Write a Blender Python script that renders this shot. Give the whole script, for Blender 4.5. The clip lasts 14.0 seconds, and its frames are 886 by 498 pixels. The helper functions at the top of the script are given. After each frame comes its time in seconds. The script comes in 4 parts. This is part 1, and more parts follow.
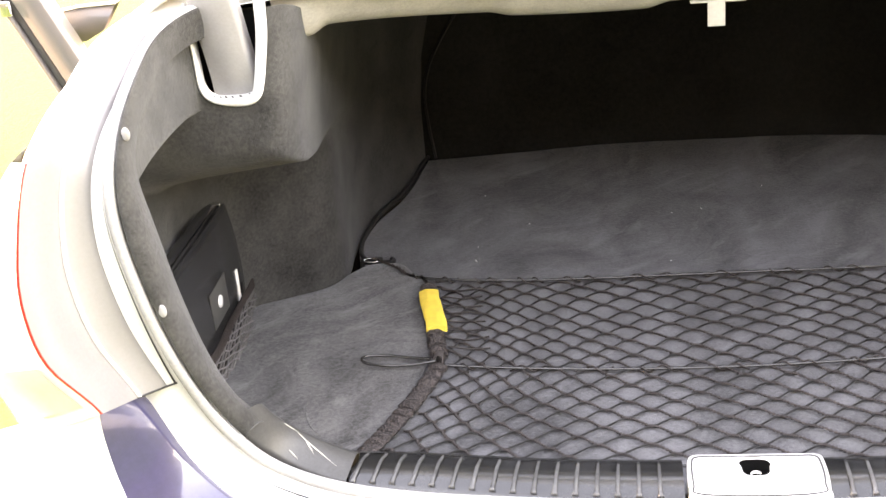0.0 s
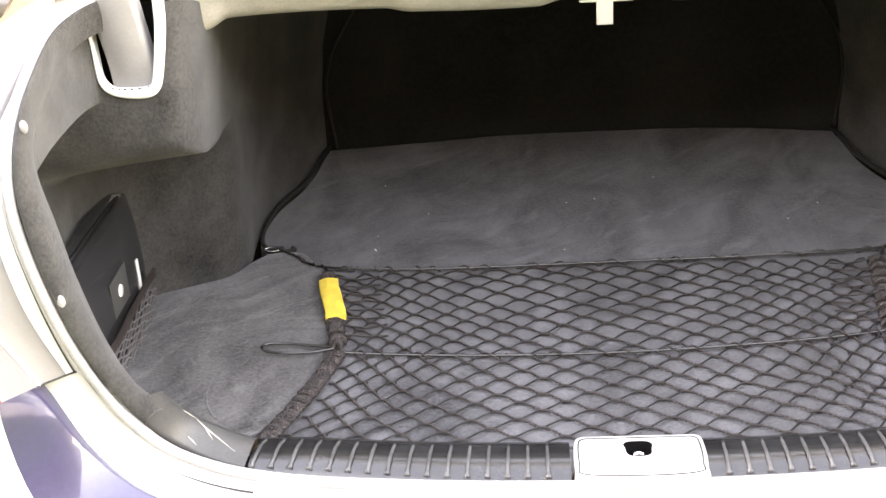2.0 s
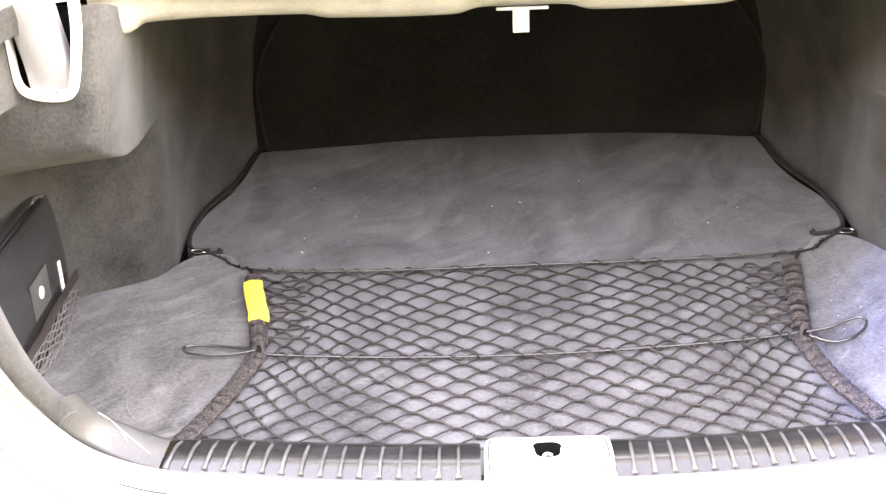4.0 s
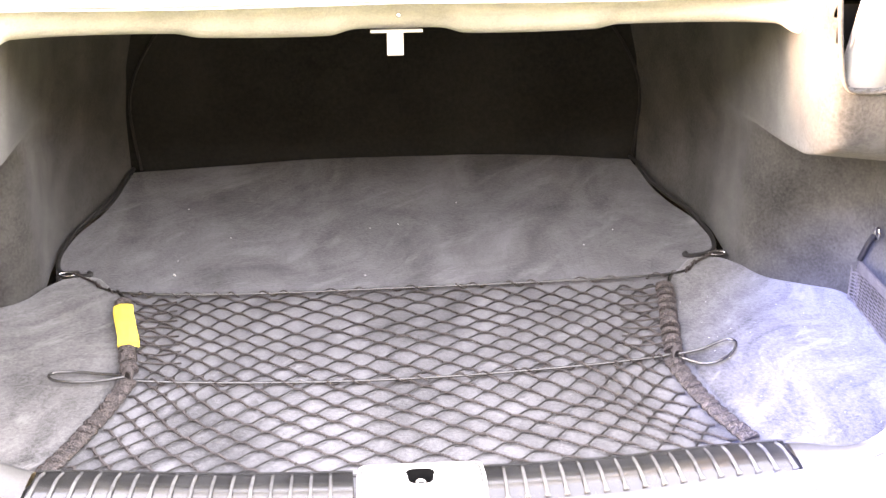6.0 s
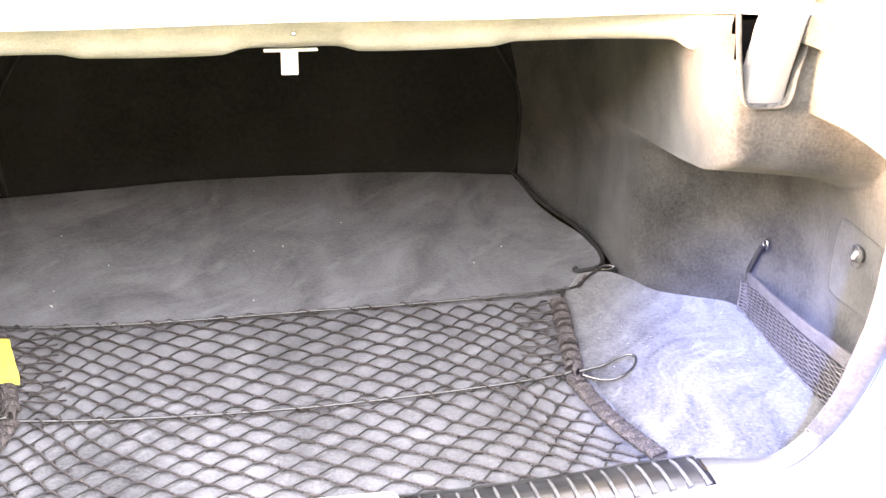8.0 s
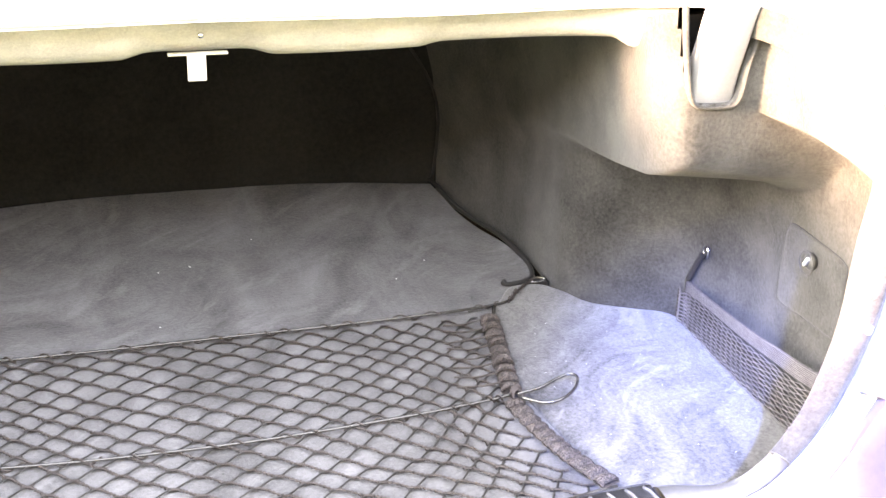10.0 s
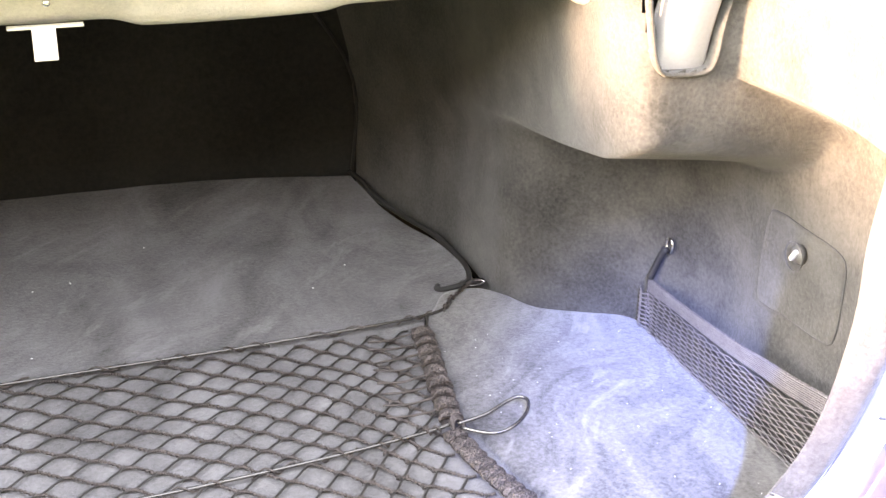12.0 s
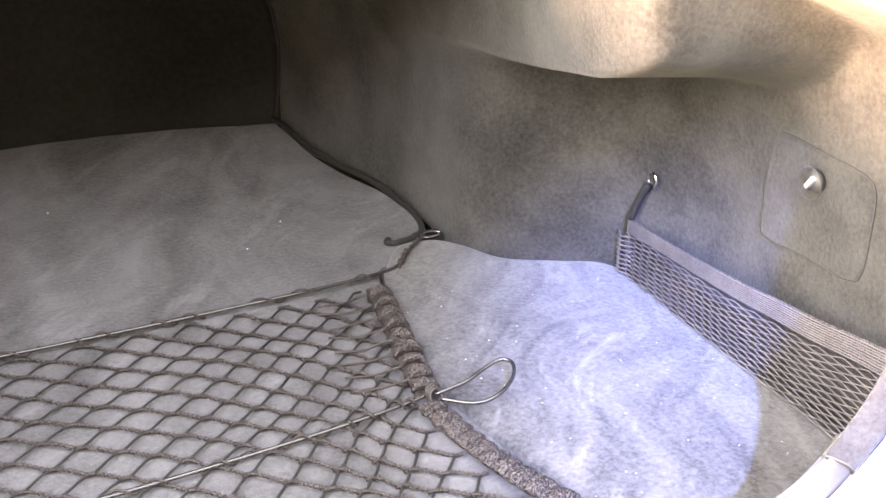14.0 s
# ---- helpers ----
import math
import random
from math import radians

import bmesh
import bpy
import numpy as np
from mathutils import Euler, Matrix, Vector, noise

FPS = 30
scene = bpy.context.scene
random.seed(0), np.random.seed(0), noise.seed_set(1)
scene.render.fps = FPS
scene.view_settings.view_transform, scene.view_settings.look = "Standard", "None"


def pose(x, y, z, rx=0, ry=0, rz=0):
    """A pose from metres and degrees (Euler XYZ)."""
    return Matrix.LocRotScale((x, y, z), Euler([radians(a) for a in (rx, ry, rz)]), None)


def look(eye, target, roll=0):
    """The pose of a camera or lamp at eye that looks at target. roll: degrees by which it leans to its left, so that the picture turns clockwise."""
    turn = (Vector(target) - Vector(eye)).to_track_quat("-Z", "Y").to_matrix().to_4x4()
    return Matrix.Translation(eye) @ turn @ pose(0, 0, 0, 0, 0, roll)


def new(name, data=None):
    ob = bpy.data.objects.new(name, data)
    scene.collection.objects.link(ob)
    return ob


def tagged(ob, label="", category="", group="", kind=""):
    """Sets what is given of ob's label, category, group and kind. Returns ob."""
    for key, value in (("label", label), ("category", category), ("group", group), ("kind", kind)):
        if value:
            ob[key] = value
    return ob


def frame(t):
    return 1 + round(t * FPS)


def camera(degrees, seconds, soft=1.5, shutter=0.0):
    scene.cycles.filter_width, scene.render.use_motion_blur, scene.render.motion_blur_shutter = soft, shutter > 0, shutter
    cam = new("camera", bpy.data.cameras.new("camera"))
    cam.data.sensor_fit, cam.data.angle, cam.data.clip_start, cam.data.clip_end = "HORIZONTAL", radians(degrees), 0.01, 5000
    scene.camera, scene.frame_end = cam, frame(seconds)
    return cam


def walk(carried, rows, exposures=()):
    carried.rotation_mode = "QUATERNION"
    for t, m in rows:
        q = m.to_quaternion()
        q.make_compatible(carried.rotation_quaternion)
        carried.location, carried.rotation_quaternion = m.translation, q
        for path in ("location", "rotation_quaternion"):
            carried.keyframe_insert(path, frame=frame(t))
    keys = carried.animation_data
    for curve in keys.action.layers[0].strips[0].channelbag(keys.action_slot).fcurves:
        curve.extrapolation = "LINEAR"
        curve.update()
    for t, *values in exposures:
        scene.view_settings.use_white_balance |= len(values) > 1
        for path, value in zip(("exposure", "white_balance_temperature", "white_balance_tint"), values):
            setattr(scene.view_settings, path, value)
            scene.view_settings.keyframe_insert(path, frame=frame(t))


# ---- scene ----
cam = camera(38.0, 14.0)
PATH = [
    (0, (-0.13, -1.104, 0.845), (-0.396, 0.69, 0.001), -5.7),
    (0.5, (-0.129, -1.119, 0.854), (-0.349, 0.675, -0.002), -5.1),
    (1, (-0.125, -1.129, 0.861), (-0.307, 0.665, -0.005), -4.6),
    (1.5, (-0.118, -1.136, 0.865), (-0.27, 0.658, -0.006), -4.2),
    (2, (-0.111, -1.138, 0.866), (-0.237, 0.657, -0.008), -3.8),
    (4.3, (-0.064, -1.154, 0.879), (-0.092, 0.642, -0.001), -2.2),
    (4.5, (-0.064, -1.137, 0.872), (-0.071, 0.658, -0.008), -1.9),
    (5, (-0.057, -1.138, 0.873), (-0.024, 0.661, 0.0), -1.3),
    (5.5, (-0.052, -1.139, 0.876), (0.024, 0.663, 0.012), -0.6),
    (6, (-0.049, -1.139, 0.881), (0.072, 0.663, 0.021), -0.2),
    (6.5, (-0.052, -1.139, 0.883), (0.119, 0.661, 0.029), 0.3),
    (7, (-0.068, -1.133, 0.884), (0.164, 0.663, 0.034), 0.9),
    (7.5, (-0.09, -1.117, 0.881), (0.207, 0.671, 0.037), 1.3),
    (8, (-0.11, -1.093, 0.877), (0.247, 0.687, 0.036), 1.5),
    (8.2, (-0.119, -1.087, 0.885), (0.262, 0.686, 0.041), 1.8),
    (10.5, (-0.121, -0.915, 0.813), (0.421, 0.826, -0.008), 1.9),
    (11, (-0.094, -0.855, 0.792), (0.475, 0.88, -0.025), 1.9),
    (11.5, (-0.06, -0.797, 0.771), (0.523, 0.93, -0.052), 1.8),
    (12, (-0.04, -0.742, 0.747), (0.571, 0.966, -0.097), 1.3),
    (12.5, (-0.046, -0.691, 0.725), (0.622, 0.978, -0.152), 1.1),
    (13, (-0.043, -0.645, 0.709), (0.668, 0.986, -0.204), 0.9),
    (13.5, (-0.046, -0.606, 0.685), (0.697, 1.008, -0.233), 0.9),
    (14, (-0.051, -0.569, 0.658), (0.708, 1.049, -0.239), 0.9),
]
EXPOSURES = [(0, 5.55, 11900, 36), (2, 5.65, 11900, 36), (5, 6.85, 12200, 41), (7.5, 6.88, 12100, 38), (11, 6.65, 12000, 33), (14, 6.5, 12900, 36)]
walk(cam, [(t, look(eye, target, roll)) for t, eye, target, roll in PATH], EXPOSURES)
# ---------------------------------------------------------------- light
world = bpy.data.worlds.new("daylight")
scene.world = world
world.use_nodes = True
wn = world.node_tree.nodes
sky = wn.new("ShaderNodeTexSky")
sky.sky_type = "NISHITA"
sky.sun_disc = False
sky.dust_density = 0.05
SUN_EL, SUN_AZ = 9.0, 268.0      # degrees above the horizon; clockwise from +y
sky.sun_elevation, sky.sun_rotation = radians(SUN_EL), radians(SUN_AZ)
world.node_tree.links.new(sky.outputs[0], wn["Background"].inputs[0])
wn["Background"].inputs[1].default_value = 0.15
sun = new("sun", bpy.data.lights.new("sun", "SUN"))
sun.data.energy, sun.data.angle, sun.data.color = 0.65, radians(9), (1.0, 0.92, 0.81)
sun_from = Vector((math.sin(radians(SUN_AZ)) * math.cos(radians(SUN_EL)), math.cos(radians(SUN_AZ)) * math.cos(radians(SUN_EL)), math.sin(radians(SUN_EL))))
sun.matrix_world = look(sun_from * 6, (0, 0, 0))
# unseen spot added behind the car for blue light on the right side mat
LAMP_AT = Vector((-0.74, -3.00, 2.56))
lamp_light = new("added_blue_spot", bpy.data.lights.new("added_blue_spot", "SPOT"))
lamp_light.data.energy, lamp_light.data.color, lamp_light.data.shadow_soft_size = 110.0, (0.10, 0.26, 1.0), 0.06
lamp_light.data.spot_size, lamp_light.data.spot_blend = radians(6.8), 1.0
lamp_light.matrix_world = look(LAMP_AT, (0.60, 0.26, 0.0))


# ---------------------------------------------------------------- materials
def material(name, color, rough=0.6, metal=0.0, dark=0.75, scale=60.0, blotch=4.0, bump=0.15, bump_size=0.002, sheen=0.0, coat=0.0, warp=None, spec=0.5, cloud=0.5, weave=0.0, hard=0.0, brush=None, swirl=0.0):
    """A surface with fine grain and broad, uneven wear."""
    m = bpy.data.materials.new(name)
    m.use_nodes = True
    nt = m.node_tree
    b = nt.nodes["Principled BSDF"]
    tc = nt.nodes.new("ShaderNodeTexCoord")
    fine = nt.nodes.new("ShaderNodeTexNoise")
    fine.inputs["Scale"].default_value, fine.inputs["Detail"].default_value, fine.inputs["Roughness"].default_value = scale, 8, 0.72
    broad = nt.nodes.new("ShaderNodeTexNoise")
    broad.inputs["Scale"].default_value, broad.inputs["Detail"].default_value, broad.inputs["Roughness"].default_value = blotch, 4, 0.55
    if warp:
        broad.inputs["Distortion"].default_value = warp
    if weave:
        fine = nt.nodes.new("ShaderNodeTexVoronoi")
        fine.inputs["Scale"].default_value = weave
    grain = fine.outputs["Distance"] if weave else fine.outputs["Fac"]
    for n in (fine, broad):
        nt.links.new(tc.outputs["Object"], n.inputs["Vector"])
    if brush:
        # pile brushed one way: the broad patches are drawn out along a turned axis
        lay = nt.nodes.new("ShaderNodeMapping")
        lay.inputs["Rotation"].default_value = (0, 0, radians(brush[0]))
        lay.inputs["Scale"].default_value = (1.0, brush[1], 1.0)
        nt.links.new(tc.outputs["Object"], lay.inputs["Vector"])
        nt.links.new(lay.outputs[0], broad.inputs["Vector"])
    patches = broad.outputs["Fac"]
    if swirl:
        # strokes left in the pile by a brush or a hand
        arcs = nt.nodes.new("ShaderNodeTexNoise")
        arcs.inputs["Scale"].default_value, arcs.inputs["Detail"].default_value, arcs.inputs["Distortion"].default_value = 1.0, 3.0, 0.6
        aim = nt.nodes.new("ShaderNodeMapping")
        aim.vector_type = "TEXTURE"
        aim.inputs["Rotation"].default_value, aim.inputs["Scale"].default_value = (0, 0, radians(-45)), (1 / 36, 1 / 9, 1.0)
        bend = nt.nodes.new("ShaderNodeTexNoise")
        bend.inputs["Scale"].default_value, bend.inputs["Detail"].default_value = 4.5, 1.0
        nt.links.new(tc.outputs["Object"], bend.inputs["Vector"])
        shift = nt.nodes.new("ShaderNodeVectorMath")
        shift.operation = "MULTIPLY_ADD"
        shift.inputs[1].default_value = (0.25, 0.25, 0.0)
        nt.links.new(bend.outputs["Color"], shift.inputs[0])
        nt.links.new(tc.outputs["Object"], shift.inputs[2])
        nt.links.new(shift.outputs[0], aim.inputs["Vector"])
        nt.links.new(aim.outputs[0], arcs.inputs["Vector"])
        stir = nt.nodes.new("ShaderNodeMix")
        stir.inputs[0].default_value = swirl
        nt.links.new(broad.outputs["Fac"], stir.inputs[2])
        nt.links.new(arcs.outputs["Fac"], stir.inputs[3])
        patches = stir.outputs[0]
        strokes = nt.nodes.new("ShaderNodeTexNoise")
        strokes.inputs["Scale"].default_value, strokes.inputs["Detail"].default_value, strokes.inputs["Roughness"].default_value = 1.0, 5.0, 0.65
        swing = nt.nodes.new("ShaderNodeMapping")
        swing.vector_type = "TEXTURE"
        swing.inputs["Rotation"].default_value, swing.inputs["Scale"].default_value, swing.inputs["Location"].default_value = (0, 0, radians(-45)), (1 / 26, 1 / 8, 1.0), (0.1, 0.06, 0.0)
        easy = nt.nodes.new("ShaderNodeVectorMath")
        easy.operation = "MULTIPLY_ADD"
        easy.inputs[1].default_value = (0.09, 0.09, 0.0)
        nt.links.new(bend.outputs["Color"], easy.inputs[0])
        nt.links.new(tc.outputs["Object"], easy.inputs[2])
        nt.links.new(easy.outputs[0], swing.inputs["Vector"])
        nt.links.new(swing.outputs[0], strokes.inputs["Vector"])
    mixv = nt.nodes.new("ShaderNodeMath")
    mixv.operation = "MULTIPLY_ADD"
    mixv.inputs[1].default_value = 1 - cloud
    half = nt.nodes.new("ShaderNodeMath")
    half.operation = "MULTIPLY"
    half.inputs[1].default_value = cloud
    nt.links.new(patches, half.inputs[0])
    nt.links.new(grain, mixv.inputs[0])
    nt.links.new(half.outputs[0], mixv.inputs[2])
    ramp = nt.nodes.new("ShaderNodeValToRGB")
    ramp.color_ramp.elements[0].position, ramp.color_ramp.elements[1].position = 0.5 - 0.14 * (1 - hard), 0.5 + 0.14 * (1 - hard)
    ramp.color_ramp.elements[0].color = (*[c * dark for c in color], 1)
    ramp.color_ramp.elements[1].color = (*[min(1.0, c * (2 - dark)) for c in color], 1)
    nt.links.new(mixv.outputs[0], ramp.inputs[0])
    colour = ramp.outputs[0]
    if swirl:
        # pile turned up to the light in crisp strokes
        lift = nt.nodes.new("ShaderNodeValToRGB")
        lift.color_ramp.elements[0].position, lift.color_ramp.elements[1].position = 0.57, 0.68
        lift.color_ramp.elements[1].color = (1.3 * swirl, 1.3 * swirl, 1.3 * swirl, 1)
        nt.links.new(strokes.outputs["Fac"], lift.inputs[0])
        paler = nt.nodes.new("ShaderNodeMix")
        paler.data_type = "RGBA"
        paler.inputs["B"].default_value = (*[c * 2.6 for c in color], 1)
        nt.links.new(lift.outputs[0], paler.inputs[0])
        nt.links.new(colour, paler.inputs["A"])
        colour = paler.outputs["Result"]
    nt.links.new(colour, b.inputs["Base Color"])
    b.inputs["Roughness"].default_value, b.inputs["Metallic"].default_value = rough, metal
    b.inputs["Specular IOR Level"].default_value = spec
    if sheen:
        b.inputs["Sheen Weight"].default_value, b.inputs["Sheen Roughness"].default_value = sheen, 0.5
    if coat:
        b.inputs["Coat Weight"].default_value, b.inputs["Coat Roughness"].default_value = coat, 0.05
    if bump:
        bp = nt.nodes.new("ShaderNodeBump")
        bp.inputs["Strength"].default_value, bp.inputs["Distance"].default_value = bump, bump_size
        nt.links.new(grain, bp.inputs["Height"])
        nt.links.new(bp.outputs[0], b.inputs["Normal"])
    return m


M_LINER = material("needle_felt_liner", (0.0505, 0.049, 0.0455), 0.95, dark=0.42, scale=230, blotch=13, cloud=0.5, bump=0.8, bump_size=0.0015, sheen=0.15, spec=0.15)
M_RIM = material("pale_worn_rim_felt", (0.047, 0.0455, 0.0425), 0.95, dark=0.55, scale=260, blotch=40, cloud=0.4, bump=0.8, bump_size=0.0012, sheen=0.15, spec=0.15)
M_MAT = material("velour_mat", (0.074, 0.0732, 0.0768), 0.95, dark=0.26, scale=210, blotch=6.5, hard=0.1, brush=(35, 0.6), bump=0.8, bump_size=0.0015, sheen=0.25, warp=0.9, spec=0.15, cloud=0.66, swirl=0.25)
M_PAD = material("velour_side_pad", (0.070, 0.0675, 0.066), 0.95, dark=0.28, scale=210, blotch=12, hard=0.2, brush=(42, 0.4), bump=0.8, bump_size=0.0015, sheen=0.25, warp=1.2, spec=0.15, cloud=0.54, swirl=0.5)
M_SEAT = material("seat_back_felt", (0.021, 0.0205, 0.019), 0.95, dark=0.6, scale=130, blotch=5, bump=0.4, bump_size=0.001, spec=0.1)
M_PIPING = material("black_binding", (0.015, 0.015, 0.015), 0.8, scale=900, bump=0.5, bump_size=0.001)
M_CORD = material("black_elastic_cord", (0.027, 0.0255, 0.024), 0.22, scale=900, bump=0.3, bump_size=0.0006, dark=0.6, coat=0.8)
M_STRAND = material("black_braided_strand", (0.030, 0.0222, 0.020), 0.6, blotch=60, bump=0.6, bump_size=0.0006, dark=0.5, weave=900)
# same yarn as the strands, with shade put into a darker colour
M_YARN = material("shaded_net_yarn", (0.008, 0.0072, 0.0068), 0.7, blotch=60, bump=0.6, bump_size=0.0006, dark=0.5, weave=900)
M_BAND = material("woven_elastic_band", (0.038, 0.029, 0.0265), 0.6, blotch=50, bump=1.0, bump_size=0.0016, dark=0.10, weave=480, cloud=0.2)
M_RIB = material("worn_grey_rib_plastic", (0.07, 0.07, 0.07), 0.14, scale=300, blotch=30, bump=0.1, bump_size=0.0005, dark=0.5)
M_POCKET = material("grey_pocket_mesh", (0.12, 0.109, 0.112), 0.8, scale=900, blotch=40, bump=0.5, bump_size=0.0008, dark=0.7)
M_HEM = material("knitted_grey_hem", (0.080, 0.072, 0.075), 0.8, blotch=60, bump=0.8, bump_size=0.0008, dark=0.35, weave=800, cloud=0.2)
M_PAINT = material("white_car_paint", (0.78, 0.78, 0.77), 0.28, scale=900, blotch=3, bump=0.02, bump_size=0.0005, dark=0.985, coat=0.8)
M_JAMB = material("white_jamb_paint", (0.72, 0.72, 0.70), 0.4, scale=300, blotch=8, bump=0.05, bump_size=0.0005, dark=0.95, coat=0.3)
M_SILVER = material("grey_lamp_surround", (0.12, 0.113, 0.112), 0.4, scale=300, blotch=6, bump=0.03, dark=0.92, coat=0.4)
# greyer copies of the white paint: the lamp corner's shade is in their colour
M_SURROUND = material("shaded_lamp_surround", (0.21, 0.20, 0.198), 0.4, scale=300, blotch=6, bump=0.03, dark=0.92, coat=0.4)
M_GUTTER = material("white_paint_shaded_grey", (0.25, 0.237, 0.23), 0.4, scale=300, blotch=6, bump=0.03, dark=0.93, coat=0.3)
M_STEP = material("dark_blue_black_step_film", (0.045, 0.041, 0.09), 0.28, scale=100, blotch=8, bump=0.02, dark=0.8, coat=1.0)
M_RUBBER = material("black_rubber", (0.035, 0.035, 0.035), 0.6, scale=300, bump=0.15, bump_size=0.0006, dark=0.8)
M_SEAL = material("dusty_rubber_seal", (0.34, 0.335, 0.325), 0.7, scale=200, blotch=14, bump=0.2, bump_size=0.0006, dark=0.8)
M_GLOSS = material("scuffed_black_plastic", (0.018, 0.018, 0.018), 0.15, scale=120, blotch=16, bump=0.06, bump_size=0.0006, dark=0.55, spec=0.7)
M_DULL = material("dull_grey_plastic", (0.06, 0.06, 0.057), 0.5, scale=500, blotch=14, bump=0.2, bump_size=0.0005, dark=0.85)
M_CAP = material("worn_semi_gloss_plastic", (0.05, 0.049, 0.047), 0.42, scale=300, blotch=20, bump=0.15, bump_size=0.0005, dark=0.7, spec=0.5)
M_CHROME = material("brushed_steel", (0.75, 0.75, 0.75), 0.16, 1.0, scale=300, blotch=10, bump=0.03, bump_size=0.0004, dark=0.95)
M_LATCH = material("satin_silver_plate", (0.66, 0.66, 0.65), 0.35, 0.3, scale=300, blotch=10, bump=0.03, bump_size=0.0004, dark=0.95)
# near-black that puts the shade of hollows and hidden sides into the colour
M_DARK = material("unlit_black", (0.008, 0.008, 0.008), 1.0, bump=0, spec=0.0)
M_YELLOW = material("yellow_fabric_tag", (0.95, 0.60, 0.09), 0.7, scale=700, blotch=60, bump=0.4, bump_size=0.0006, dark=0.85)
M_TAB = material("dusty_cream_plastic", (0.45, 0.43, 0.38), 0.6, scale=200, bump=0.05, dark=0.9)
M_WHITE = material("white_plastic", (0.80, 0.79, 0.76), 0.45, scale=200, bump=0.03, dark=0.97)
M_LEATHER = material("black_leatherette", (0.020, 0.020, 0.021), 0.24, scale=260, blotch=20, bump=0.22, bump_size=0.0006, dark=0.7, coat=0.4, spec=0.7)
M_ARM = material("primer_grey_steel", (0.31, 0.30, 0.295), 0.35, scale=300, blotch=12, bump=0.05, dark=0.9)
M_ROLL = material("shelf_felt", (0.44, 0.418, 0.38), 0.95, scale=300, blotch=22, bump=0.6, bump_size=0.0012, dark=0.8, spec=0.15)
M_RED = material("red_lamp_lens", (0.45, 0.012, 0.01), 0.12, scale=60, bump=0.0, dark=0.9, coat=1.0)
M_AMBER = material("amber_lamp_lens", (0.80, 0.56, 0.36), 0.15, scale=60, bump=0.0, dark=0.9, coat=1.0)
M_CLEAR = material("pale_lamp_lens", (0.72, 0.68, 0.66), 0.1, scale=60, bump=0.0, dark=0.95, coat=1.0)
M_GRASS = material("sunlit_lawn", (0.075, 0.10, 0.014), 0.9, scale=40, blotch=1.2, bump=0.6, bump_size=0.02, dark=0.6)
M_RENDER = material("dark_sky_block", (0.10, 0.095, 0.085), 0.9, scale=30, blotch=1.0, bump=0.4, bump_size=0.004, dark=0.75)


# ---------------------------------------------------------------- mesh helpers
def part(name, bm, mat, parent=None, label="", smooth=True):
    """Links a bmesh as one mesh object, under a thing or a part if one is given."""
    me = bpy.data.meshes.new(name)
    bmesh.ops.recalc_face_normals(bm, faces=bm.faces)
    bm.to_mesh(me)
    bm.free()
    me.materials.append(mat)
    for p in me.polygons:
        p.use_smooth = smooth
    ob = new(name, me)
    if parent:
        ob.parent = parent
    if label:
        tagged(ob, label)
    return ob


def spline(points, n, closed=False):
    """n points evenly by parameter on a Catmull-Rom curve through the points."""
    p = [np.array(q, float) for q in points]
    k = len(p)
    spans = k if closed else k - 1
    out = []
    for j in range(n):
        t = j / n * spans if closed else j / (n - 1) * spans
        i = min(int(t), spans - 1)
        u = t - i
        if closed:
            a, b, c, d = p[(i - 1) % k], p[i % k], p[(i + 1) % k], p[(i + 2) % k]
        else:
            b, c = p[i], p[i + 1]
            a = p[i - 1] if i > 0 else 2 * b - c
            d = p[i + 2] if i + 2 < k else 2 * c - b
        out.append(0.5 * (2 * b + (c - a) * u + (2 * a - 5 * b + 4 * c - d) * u * u + (3 * b - a - 3 * c + d) * u ** 3))
    return out


def loft(rows, closed_u=False, closed_v=False, bm=None):
    """A sheet of quads over rows of points."""
    bm = bm or bmesh.new()
    vs = [[bm.verts.new(tuple(p)) for p in row] for row in rows]
    n, m = len(rows), len(rows[0])
    for i in range(n if closed_u else n - 1):
        for j in range(m if closed_v else m - 1):
            bm.faces.new((vs[i][j], vs[(i + 1) % n][j], vs[(i + 1) % n][(j + 1) % m], vs[i][(j + 1) % m]))
    return bm


def tube(points, radius, sides=8, closed=False, bm=None, flat=1.0, up=(0, 0, 1)):
    """A round or flattened cord along points; radius may be a function of 0..1."""
    pts = [Vector(p) for p in points]
    n = len(pts)
    rows = []
    for i, p in enumerate(pts):
        a = pts[(i - 1) % n] if closed or i else p
        b = pts[(i + 1) % n] if closed or i < n - 1 else p
        t = (b - a).normalized()
        s = t.cross(Vector(up))
        s = s.normalized() if s.length > 1e-4 else Vector((1, 0, 0))
        w = s.cross(t)
        r = radius(i / max(1, n - 1)) if callable(radius) else radius
        rows.append([p + (s * math.cos(q) + w * math.sin(q) * flat) * r for q in [2 * math.pi * k / sides for k in range(sides)]])
    bm = bm or bmesh.new()
    loft(rows, closed, True, bm)
    if not closed:
        bm.verts.ensure_lookup_table()
        first = len(bm.verts) - n * sides
        bm.faces.new([bm.verts[first + k] for k in range(sides)])
        bm.faces.new([bm.verts[first + (n - 1) * sides + k] for k in range(sides)])
    return bm


